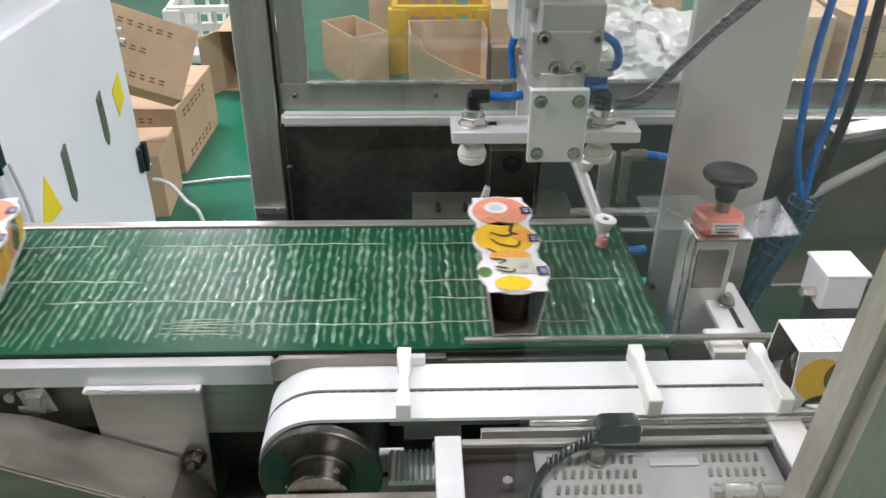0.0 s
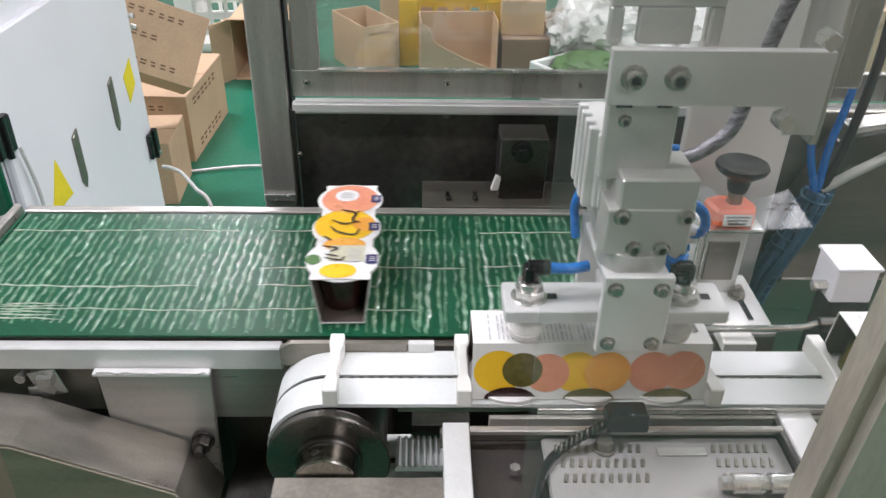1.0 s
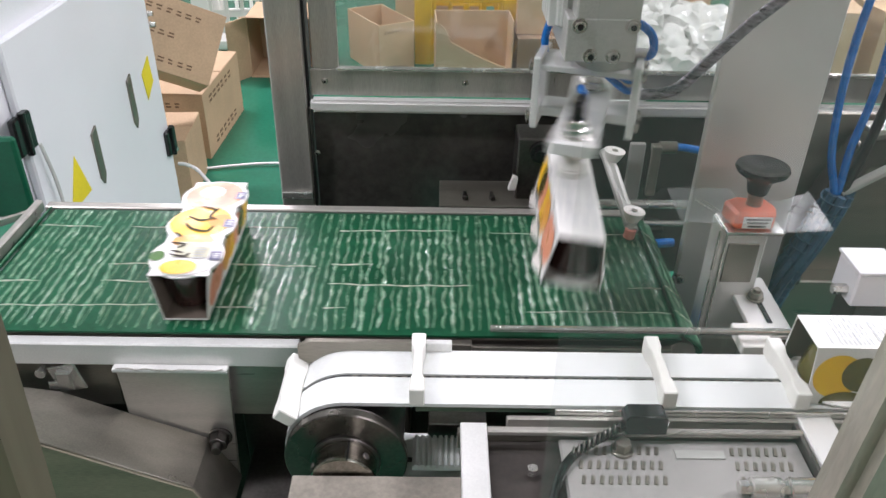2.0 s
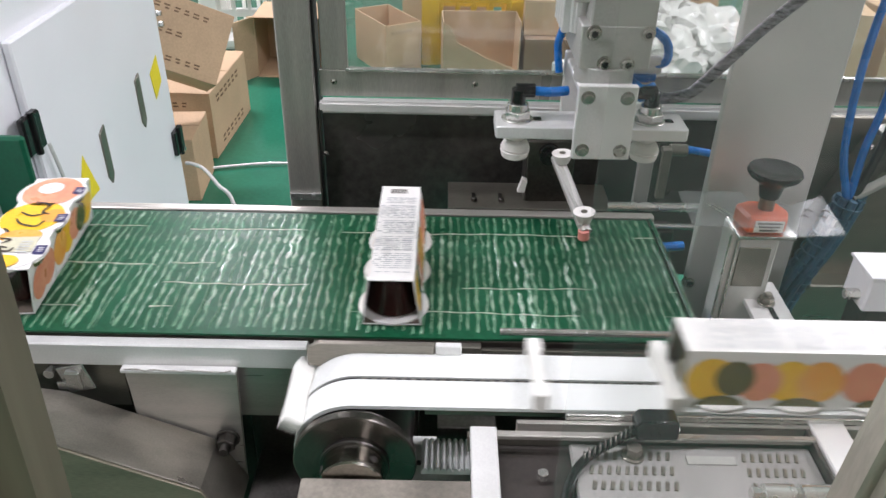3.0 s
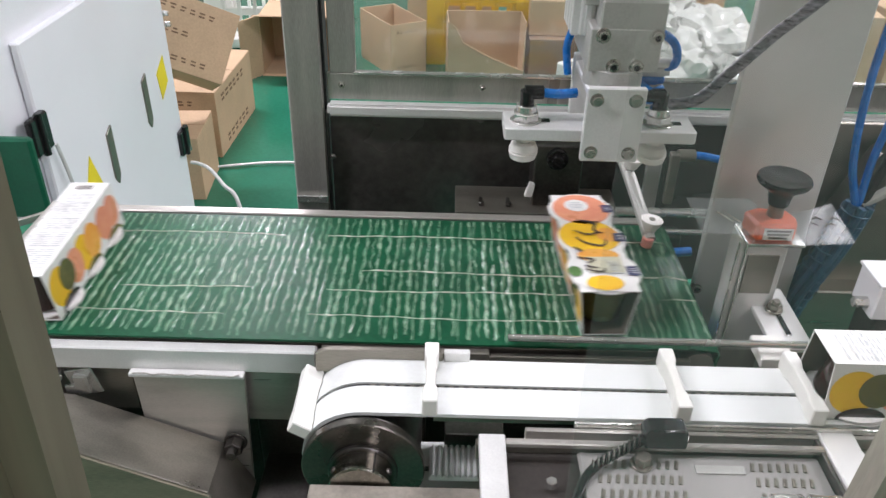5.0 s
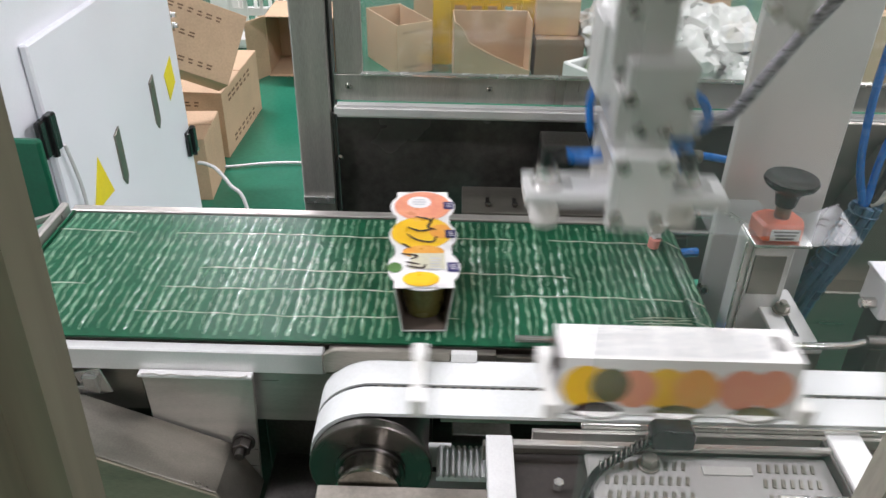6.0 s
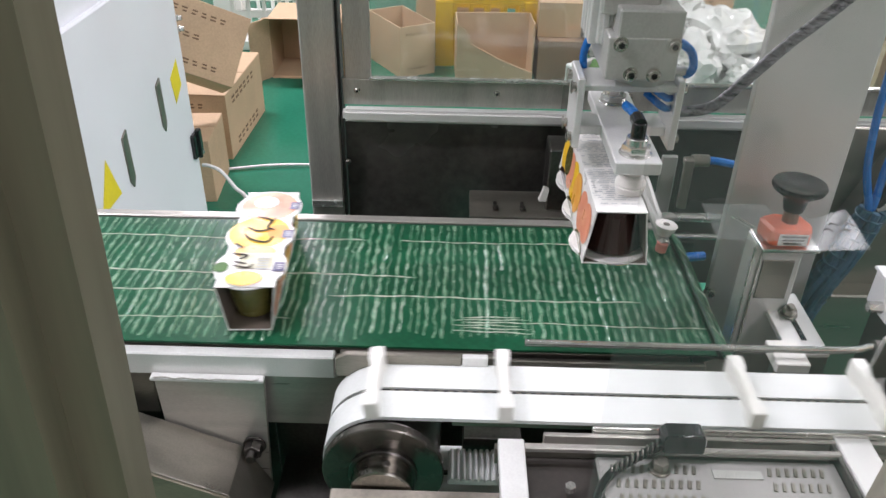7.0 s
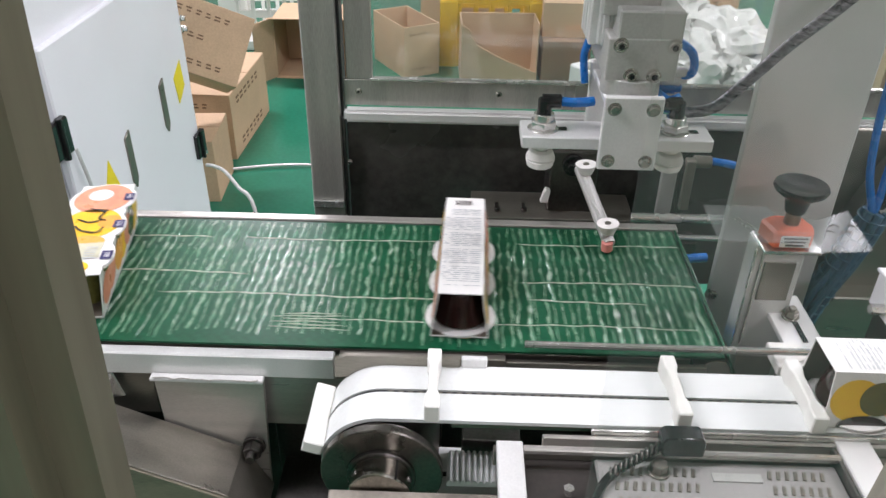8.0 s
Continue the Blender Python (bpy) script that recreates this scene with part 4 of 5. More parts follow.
carton(pose(0.490, 3.42, 0, 0, 0, 2), (0.24, 0.36, 0.205), "dark brown cardboard box under a pale one", 0, False, CARTON_DARK, seed=8)
carton(pose(1.18, 3.70, 0, 0, 0, 5), (0.42, 0.34, 0.40), "printed brown cardboard box behind the white tray", 3, False, seed=9)
carton(pose(1.75, 3.20, 0, 0, 0, -7), (0.46, 0.36, 0.42), "printed brown cardboard box on the floor", 3, False, seed=10)
carton(pose(2.30, 3.30, 0, 0, 0, 6), (0.46, 0.36, 0.40), "printed brown cardboard box on the floor", 3, False, seed=11)
carton(pose(-0.02, 4.10, 0, 0, 0, 0), (0.5, 0.36, 0.34), "brown cardboard box behind the yellow crate", 0, False, seed=12)


def crate(m, size, material, label, cat="crate"):
    """A plastic crate: rim, corner posts, slatted walls, base."""
    sx, sy, sz = size
    t = thing("plastic_crate", label, cat, m)
    b = B()
    for at, s_ in (((0, -sy / 2, sz), (sx + .02, .03, .035)), ((0, sy / 2, sz), (sx + .02, .03, .035)), ((-sx / 2, 0, sz), (.03, sy, .035)), ((sx / 2, 0, sz), (.03, sy, .035))):
        box(b, at, s_, 0.003)
    part("rim", b, material, t)
    for px in (-1, 1):
        for py in (-1, 1):
            b = B()
            box(b, (px * (sx / 2 - .012), py * (sy / 2 - .012), sz / 2), (.09, .06, sz), 0.003)
            part("corner_post", b, material, t)
    for k in range(3):
        for at, s_ in (((0, -sy / 2, sz * (.12 + .28 * k)), (sx, .012, sz * .13)), ((0, sy / 2, sz * (.12 + .28 * k)), (sx, .012, sz * .13)),
                       ((-sx / 2, 0, sz * (.12 + .28 * k)), (.012, sy, sz * .13)), ((sx / 2, 0, sz * (.12 + .28 * k)), (.012, sy, sz * .13))):
            b = B()
            box(b, at, s_, 0.002)
            part("slat", b, material, t)
    for k in range(5):
        for py in (-1, 1):
            b = B()
            box(b, (sx * (-.36 + .18 * k), py * sy / 2, sz / 2), (.02, .014, sz), 0.002)
            part("upright", b, material, t)
    b = B()
    box(b, (0, 0, .01), (sx, sy, .012), 0.002)
    part("base", b, material, t)
    return t


crate(pose(0.128, 3.64, 0, 0, 0, 0), (0.48, 0.36, 0.345), YELLOW, "bright yellow slatted plastic crate on the floor")
crate(pose(-1.09, 3.80, 0, 0, 0, 5), (0.46, 0.34, 0.30), WHITE_LUG, "white slatted plastic basket on the floor")

foam = thing("foam_tray", "white foam tray filled with green leafy bags", "foam tray", pose(0.80, 3.05, 0, 0, 0, 36))
b = B()
for at, s_ in (((0, 0, .015), (.50, .36, .03)), ((0, -.17, .09), (.50, .025, .15)), ((0, .17, .09), (.50, .025, .15)), ((-.24, 0, .09), (.025, .33, .15)), ((.24, 0, .09), (.025, .33, .15))):
    box(b, at, s_, 0.006)
part("tray_body", b, FOAM, foam)


def crumple(bm, at, size, seed, wave=0.35):
    """A crumpled bag: a ball pushed in and out in facets."""
    b = bmesh.new()
    bmesh.ops.create_icosphere(b, subdivisions=4, radius=1)
    rnd = Vector((seed * 3.1, seed * 1.7, 0))
    for v in b.verts:
        n = noise.noise(v.co * 1.6 + rnd) * wave + abs(noise.noise(v.co * 3.3 + rnd)) * wave * 0.9 + noise.noise(v.co * 9 + rnd) * wave * 0.22
        v.co *= 1 + n
        v.co = Vector((v.co.x * size[0], v.co.y * size[1], v.co.z * size[2]))
    return join(bm, b, Matrix.Translation(at))


b = B()
crumple(b, (-0.06, -0.02, 0.14), (0.15, 0.13, 0.08), 3)
crumple(b, (0.10, 0.02, 0.14), (0.12, 0.12, 0.07), 8)
part("leafy_fill", b, LEAF, foam, "dull green leafy contents")
random.seed(9)
for i, (x, y, z, s) in enumerate(((0.92, 3.20, 0.26, 0.16), (1.10, 3.15, 0.14, 0.17), (0.80, 3.42, 0.20, 0.20), (1.28, 3.30, 0.20, 0.20), (1.05, 3.44, 0.32, 0.17), (1.40, 3.02, 0.12, 0.15), (0.73, 3.27, 0.24, 0.12))):
    b = B()
    crumple(b, (0, 0, 0), (s, s * 0.9, s * 0.72), i + 20, 0.5)
    tagged(part("plastic_bag", b, FILM, None, "crumpled white plastic bag in a heap", pose(x, y, z, 0, 0, 40 * i)), category="plastic bag", group="heap of bags")

hose = thing("floor_hose", "thin white hose lying on the green floor", "hose")
b = B()
tube(b, [(-0.831, 1.620, 0.291), (-0.803, 1.600, 0.298), (-0.753, 1.550, 0.305), (-0.695, 1.480, 0.288), (-0.637, 1.420, 0.252), (-0.587, 1.320, 0.012)], 0.0058, 10)
part("hose_run", b, FILM, hose)
b = B()
tube(b, [(-1.0, 2.12, 0.012), (-0.88, 2.16, 0.012), (-0.70, 2.20, 0.012), (-0.45, 2.2, 0.012)], 0.005, 10)
part("hose_run", b, FILM, hose)

# ---- packs of three cups in printed sleeves ----
PL, PH, PW, PN = 0.2005, 0.055, 0.0302, 0.0228
TILT = math.degrees(math.atan((PW - PN) / PH))


def disc(bm, m, x, y, r, sy=1.0, lift=0.0, seg=26, cut=None):
    """A thin round print laid on a face; cut leaves off what lies below that height."""
    pts = []
    for k in range(seg):
        a = k * math.tau / seg
        u, v = x + r * math.cos(a), y + r * sy * math.sin(a)
        pts.append((u, max(v, cut) if cut is not None else v))
    vs = [bm.verts.new(m @ Vector((u, v, 0.0003 + lift))) for u, v in pts]
    bm.faces.new(vs)


def bar(bm, m, x, y, w, h, lift=0.0, rot=0.0):
    q = Matrix.Rotation(radians(rot), 2)
    vs = [bm.verts.new(m @ Vector((*(Vector((x, y)) + q @ Vector((dx * w / 2, dy * h / 2))), 0.0003 + lift))) for dx, dy in ((-1, -1), (1, -1), (1, 1), (-1, 1))]
    bm.faces.new(vs)


def stroke(bm, m, pts, w, lift):
    line = smooth_line([(x, y, 0) for x, y in pts], 4)
    rows = []
    for i, c in enumerate(line):
        d = (line[min(i + 1, len(line) - 1)] - line[max(i - 1, 0)]).normalized()
        n = Vector((-d.y, d.x, 0)) * w / 2 * (0.6 + 0.5 * math.sin(math.pi * i / (len(line) - 1)))
        rows.append((bm.verts.new(m @ Vector((c.x + n.x, c.y + n.y, lift))), bm.verts.new(m @ Vector((c.x - n.x, c.y - n.y, lift)))))
    for p, q in zip(rows, rows[1:]):
        bm.faces.new((p[0], p[1], q[1], q[0]))


def make_pack(jelly, label, far=OLIVE):
    t = thing("cup_pack", label, "cup pack", group="packs of cups")
    b = B()
    c_ = 0.0011
    outer = [(-PW, -PH / 2), (PW, -PH / 2), (PN, PH / 2), (-PN, PH / 2)]
    inner = [(-PW + c_, -PH / 2 + c_), (PW - c_, -PH / 2 + c_), (PN - c_, PH / 2 - c_), (-PN + c_, PH / 2 - c_)]
    ends = []
    for x in (-PL / 2, PL / 2):
        ends.append([[b.verts.new((x, y, z)) for y, z in ring] for ring in (outer, inner)])
    for k in range(4):
        j = (k + 1) % 4
        b.faces.new((ends[0][0][k], ends[0][0][j], ends[1][0][j], ends[1][0][k]))
        b.faces.new((ends[0][1][j], ends[0][1][k], ends[1][1][k], ends[1][1][j]))
        for e in ends:
            b.faces.new((e[0][k], e[0][j], e[1][j], e[1][k]))
    bmesh.ops.recalc_face_normals(b, faces=b.faces[:])
    sleeve = part("sleeve", b, CARD, t, "white card sleeve with fruit pictures")
    b = B()
    g = c_ + 0.0004
    lin = [(-PW + g, -PH / 2 + g), (PW - g, -PH / 2 + g), (PN - g, PH / 2 - g), (-PN + g, PH / 2 - g)]
    near, far_ = ([b.verts.new((x, y, z)) for y, z in lin] for x in (-PL / 2 + 0.0006, PL / 2 - 0.0006))
    for k in range(4):
        b.faces.new((near[k], near[(k + 1) % 4], far_[(k + 1) % 4], far_[k]))
    part("inner_face", b, CARD_IN, sleeve)
    for i, x in enumerate((-0.0655, 0.0, 0.0655)):
        b = B()
        cyl(b, (x, 0, 0.000), 0.0300, 0.046, "z", 28, 0.0200, 0.002)
        cup = part("cup", b, jelly if i == 0 else far, t, "clear cup of dark jelly")
        b = B()
        cyl(b, (x, 0, -PH / 2 + 0.0022), 0.0370, 0.0022, "z", 32, bevel=0.0005)
        part("cup_rim", b, CARD, cup, "round white cup rim")
    bottom = pose(0, 0, -PH / 2 - 0.0004, 180, 0, 0) @ Matrix.Diagonal((1, -1, 1, 1))
    top = pose(0, 0, PH / 2 + 0.0004)
    sides = [Matrix.Translation((0, -(PW + PN) / 2, 0)) @ pose(0, 0, 0, 90 - TILT), pose(0, 0, 0, 0, 0, 180) @ Matrix.Translation((0, -(PW + PN) / 2, 0)) @ pose(0, 0, 0, 90 - TILT)]
    grey, ink, paper = B(), B(), B()

    def picture(kind, m, x, y, r, sy=1.0, lift=0.0, cut=None, square=None):
        b = B()
        if square:
            bar(b, m, x, y, *square, lift)
        else:
            disc(b, m, x, y, r, sy, lift, 26, cut)
        part("cup_picture" if kind is jelly else "fruit_picture", b, kind, sleeve)

    white, peach, lemon, apricot, navy, olive, dark = CARD, PEACH, LEMON, APRICOT, NAVY, OLIVE, jelly
    for x in (-0.0635, 0, 0.0635):
        picture(white, bottom, x, 0, 0.0378, 1, 0.0)
    picture(peach, bottom, 0.0640, 0.000, 0.0345, 0.95, 0.0006)
    picture(white, bottom, 0.0720, -0.004, 0.0140, 1.0, 0.0010)
    for k in range(4):
        bar(grey, bottom, 0.0720 - 0.006 + 0.004 * k, -0.004, 0.0018, 0.016 - 0.004 * (k in (0, 3)), 0.0013)
    picture(lemon, bottom, 0.004, -0.002, 0.0340, 0.98, 0.0006)
    picture(apricot, bottom, 0.006, 0.019, 0.0150, 0.85, 0.0008)
    picture(apricot, bottom, -0.036, 0.000, 0.0130, 1.7, 0.0007)
    picture(PALE, bottom, -0.054, 0.004, 0, 1, 0.0009, None, (0.030, 0.036))
    picture(lemon, bottom, -0.0870, -0.003, 0.0130, 1.45, 0.0010)
    picture(LEAF, bottom, -0.066, -0.030, 0.0095, 0.8, 0.0009)
    for x in (0.064, 0.0, -0.066):
        picture(navy, bottom, x, 0.0300, 0, 1, 0.0012, None, (0.017, 0.0115))
        for k in range(3):
            bar(paper, bottom, x - 0.0035 + 0.0035 * k, 0.0305, 0.0012, 0.006, 0.0014)
    for pts in (((0.026, -0.006), (0.022, 0.004), (0.016, 0.006)), ((0.024, 0.008), (0.010, 0.004), (0.006, 0.010)), ((0.010, -0.012), (0.004, -0.002), (0.008, 0.008)),
                ((0.000, -0.012), (-0.008, -0.006), (-0.012, 0.006), (-0.004, 0.010)), ((-0.014, -0.016), (-0.020, -0.010)),
                ((-0.042, -0.020), (-0.046, -0.006), (-0.052, -0.012)), ((-0.056, -0.016), (-0.060, -0.004)), ((-0.062, -0.016), (-0.066, -0.002), (-0.060, 0.002))):
        big = 1.45 if pts[0][0] > -0.03 else 1.15
        pts = [(x * big - (0 if big > 1.3 else -0.008), y * big) for x, y in pts]
        stroke(ink, bottom, pts, 0.0030, 0.0018)
    for k in range(5):
        bar(grey, bottom, -0.050 - 0.005 * k, 0.012, 0.002, 0.012, 0.0016)
    # label side: barcode and lines of small print as bars
    rnd = random.Random(4)
    for k in range(9):
        bar(ink, top, 0.082 + 0.0012 * k, 0.002, 0.0007, 0.020, 0)
    for k in range(42):
        x = 0.070 - 0.0038 * k
        if k % 9 == 4:
            continue
        y0 = -0.019
        while y0 < 0.016:
            ln = rnd.uniform(0.004, 0.012)
            bar(grey, top, x, y0 + ln / 2, 0.0013 if k % 5 else 0.0022, min(ln, 0.019 - y0), 0)
            y0 += ln + rnd.uniform(0.001, 0.004)
    for m in sides:
        picture(lemon, m, -0.078, 0.000, 0.021, 1, 0.0000)
        picture(olive, m, -0.058, 0.002, 0.017, 1, 0.0003)
        picture(peach, m, -0.037, -0.001, 0.019, 1, 0.0002)
        picture(lemon, m, -0.012, 0.000, 0.020, 1, 0.0001)
        picture(apricot, m, 0.014, 0.000, 0.020, 1, 0.0003)
        picture(peach, m, 0.052, 0.000, 0.020, 1, 0.0000)
        picture(peach, m, 0.078, 0.002, 0.019, 1, 0.0003)
        picture(dark, m, -0.0675, -0.027, 0.022, 0.55, 0.0006, cut=-0.0272)
        picture(olive, m, 0.0, -0.027, 0.022, 0.5, 0.0006, cut=-0.0272)
        picture(olive, m, 0.0675, -0.027, 0.022, 0.5, 0.0006, cut=-0.0272)
    for nm, bm_, mt in (("small_print", grey, GREY_INK), ("brush_print", ink, INK), ("light_print", paper, CARD)):
        tagged(part(nm, bm_, mt, sleeve), kind="stuff")
    return t


PACK0 = make_pack(GRAPE, "fruit-printed pack of three jelly cups lying face up")
PACK1 = make_pack(GRAPE, "fruit-printed pack of three dark jelly cups, lying face up")
PACK2 = make_pack(GRAPE, "pack of three dark jelly cups with white label side up", GRAPE)
PACK3 = make_pack(OLIVE, "pack of three greenish jelly cups that the flipper turns over")
PACK4 = make_pack(GRAPE, "pack of three brown jelly cups with white label side up")
PACK5 = make_pack(GRAPE, "pack of three brown jelly cups waiting on the flight belt")

# ---- pick head ----
HEAD = thing("pick_head", "aluminium pick-and-place head with two suction cups", "gripper")
OX, RX, OY = 0.018, 0.006, -0.012
b = B()
box(b, (OX, 0.000, 0.118), (0.062, 0.088, 0.038), 0.001)
drive = part("rotary_drive", b, ALU_GREY, HEAD, "grey rotary drive block")
for x, z in ((-0.0205, 0.131), (0.0255, 0.131), (-0.0085, 0.1045), (0.0115, 0.1045)):
    screw(HEAD, (OX + x, -0.046, z), "y", 0.0048, 0.005)
b = B()
box(b, (OX - 0.014, 0.020, 0.151), (0.046, 0.066, 0.060), 0.0015)
slide = part("slide_body", b, ALU, HEAD, "ribbed aluminium slide body")
for at, size in [((OX - 0.040, -0.005 + 0.015 * k, 0.152), (0.007, 0.008, 0.064)) for k in range(4)] + [((OX - 0.030 + 0.010 * k, -0.0135, 0.151), (0.006, 0.003, 0.060)) for k in range(3)]:
    b = B()
    box(b, at, size, 0.0008)
    part("rib", b, ALU, slide)
b = B()
box(b, (OX + 0.004, -0.018, 0.147), (0.056, 0.05, 0.027), 0.0015)
part("end_block", b, ALU_GREY, HEAD)
b = B()
box(b, (OX - 0.012, -0.020, 0.192), (0.050, 0.010, 0.082), 0.0015)
part("slide_plate", b, ALU_GREY, HEAD, "grey slide plate")
screw(HEAD, (OX - 0.024, -0.027, 0.197), "y", 0.0035, 0.004)
b = B()
prism(b, [(-0.024, 0.214), (0.098, 0.214), (0.098, 0.194), (0.122, 0.194), (0.122, 0.252), (-0.024, 0.252)], 0.008, "y", (0, -0.036, 0))
part("mount_plate", b, PANEL, HEAD, "grey mounting plate with bolts")
b = B()
box(b, (0.124, -0.012, 0.240), (0.006, 0.05, 0.11), 0.001)
part("mount_flange", b, STEEL_V, HEAD)
for x in (-0.0085, 0.0205):
    screw(HEAD, (x, -0.044, 0.2335), "y", 0.0062, 0.008)
for x, z in ((0.110, 0.262), (0.094, 0.207)):
    b = B()
    cyl(b, (x, -0.046, z), 0.0065, 0.014, "y", 6)
    part("hex_bolt", b, CHROME, HEAD)
b = B()
for at, size in (((0.011, -0.024, 0.281), (0.074, 0.008, 0.010)), ((-0.0215, -0.024, 0.264), (0.009, 0.008, 0.024)), ((0.011, -0.024, 0.264), (0.036, 0.008, 0.024)), ((0.0435, -0.024, 0.264), (0.009, 0.008, 0.024))):
    box(b, at, size, 0.0012)
part("slotted_tab", b, ALU_GREY, HEAD, "grey tab with two open slots")
b = B()
box(b, (0.016, -0.002, 0.36), (0.05, 0.02, 0.14), 0.002)
part("rear_bracket", b, ALU_GREY, HEAD)
for x in (OX - 0.026, OX + 0.002):
    b = B()
    box(b, (x, -0.0252, 0.2105), (0.011, 0.001, 0.007), 0)
    part("plate_slot", b, BLACK, HEAD)
b = B()
box(b, (0.155, 0.03, 0.42), (0.03, 0.05, 0.42), 0.002)
part("lift_column", b, STEEL_V, HEAD)
CONDUIT_AT = Vector((0.070, 0.022, 0.046))
b = B()
tube(b, [(0, 0, 0), (0.016, 0, -0.001), (0.041, 0, 0.005), (0.065, 0, 0.030), (0.099, 0, 0.069), (0.132, 0, 0.101), (0.20, 0.01, 0.165), (0.30, 0.02, 0.27)], 0.0056, 12, 12, 0.05)
CONDUIT = part("braided_conduit", b, BRAID, HEAD, "grey braided cable conduit")
b = B()
tube(b, [(0.045, 0.005, 0.118), (0.058, -0.002, 0.122), (0.072, -0.004, 0.112), (0.076, 0.0, 0.094), (0.066, 0.006, 0.086)], 0.004, 10)
part("air_hose", b, BLUE, HEAD, "bright blue air hose")
b = B()
tube(b, [(-0.018, 0.030, 0.070), (-0.020, 0.032, 0.084), (-0.021, 0.034, 0.098), (-0.017, 0.036, 0.112)], 0.0038, 10)
part("air_hose", b, BLUE, HEAD, "bright blue air hose")

for z, x in ((0.084, 0.056), (0.092, 0.060), (0.076, 0.052)):
    b = B()
    cyl(b, (x, 0.004, z), 0.0052, 0.022, "x", 12)
    cyl(b, (x + 0.013, 0.004, z), 0.0038, 0.008, "x", 12)
    part("push_fitting", b, FILM if z > 0.08 else BLUE, HEAD, "small push-in air fitting")
for z in (0.082, 0.072):
    b = B()
    tube(b, [(0.036, -0.002, z), (0.046, -0.012, z - 0.006), (0.056, -0.010, z - 0.012), (0.068, 0.004, z - 0.014)], 0.0034, 8)
    part("air_hose", b, BLUE, HEAD, "bright blue air hose")

ROTOR = new("rotating_bracket")
ROTOR.parent = HEAD
b = B()
box(b, (OX - 0.004, OY, 0.081), (0.050, 0.098, 0.006), 0.001)
part("top_plate", b, ALU, ROTOR)
b = B()
cyl(b, (OX - 0.004, OY - 0.012, 0.0915), 0.0265, 0.017, "z", 40)
part("turntable", b, ALU_GREY, ROTOR, "grey round turntable")
for y in (OY - 0.046, OY + 0.046):
    b = B()
    box(b, (OX - 0.005, y, 0.0555), (0.052, 0.007, 0.070), 0.001)
    part("bracket_plate", b, ALU, ROTOR)
    for x in (-0.017, 0.017):
        for z in (0.0295, 0.0795):
            screw(ROTOR, (OX - 0.005 + x * 1.0, y - 0.0055 if y < 0 else y + 0.0055, z), "y", 0.0045, 0.005)
b = B()
prism(b, [(-0.079, -0.021), (0.097, -0.021), (0.099, -0.019), (0.099, 0.019), (0.097, 0.021), (-0.079, 0.021), (-0.081, 0.019), (-0.081, -0.019)], 0.012, "z", (0, 0, 0.033), 0.001)
part("cup_bar", b, ALU, ROTOR, "pale aluminium cup bar")
b = B()
box(b, (OX, OY, 0.033), (0.03, 0.085, 0.010), 0.001)
part("bar_clamp", b, ALU, ROTOR)
for x in (-0.060, 0.065):
    b = B()
    cyl(b, (x, 0, 0.0335), 0.005, 0.022, "z", 12)
    cyl(b, (x, 0, 0.0395), 0.0150, 0.002, "z", 24)
    cyl(b, (x, 0, 0.044), 0.0130, 0.008, "z", 6)
    cyl(b, (x, 0, 0.051), 0.0098, 0.008, "z", 18)
    part("cup_nut", b, CHROME, ROTOR, "steel nut and stem")
    b = B()
    box(b, (x + 0.016, 0, 0.0393), (0.014, 0.008, 0.0006), 0.0002)
    part("bar_slot", b, BLACK, ROTOR)
    b = B()
    cyl(b, (x, 0, 0.022), 0.008, 0.008, "z", 20)
    cyl(b, (x, 0, 0.013), 0.015, 0.010, "z", 24, 0.011, 0.002)
    cyl(b, (x, 0, 0.004), 0.0125, 0.008, "z", 24, 0.0145, 0.001)
    part("suction_cup", b, SILICONE, ROTOR, "milky bellows suction cup")
    b = B()
    cyl(b, (x, 0, 0.060), 0.0068, 0.018, "z", 14)
    s = 1 if x < 0 else -1
    cyl(b, (x + s * 0.006, 0, 0.067), 0.0065, 0.018, "x", 14)
    part("elbow_fitting", b, BLACK, ROTOR, "black push-in elbow")
    b = B()
    if x < 0:
        tube(b, [(x + 0.012, 0, 0.067), (x + 0.03, 0, 0.066), (-0.014, 0.004, 0.066)], 0.0045, 10)
    else:
        tube(b, [(x - 0.012, 0, 0.067), (x - 0.026, 0.006, 0.068), (0.040, 0.02, 0.066)], 0.0045, 10)
    part("air_hose", b, BLUE, ROTOR, "bright blue air hose")

for o in ROTOR.children:
    forward = o.name.split(".")[0] in ("cup_bar", "cup_nut", "bar_slot", "suction_cup", "elbow_fitting", "air_hose")
    o.matrix_basis = Matrix.Translation((-RX, -0.013 if forward else 0, 0))

# ---- moving things ----
HOME, PICK = Vector((0.111, 0.092, 1.072)), Vector((0.1385, -0.0965, 0.9887))
BELT_SPEED = 0.193
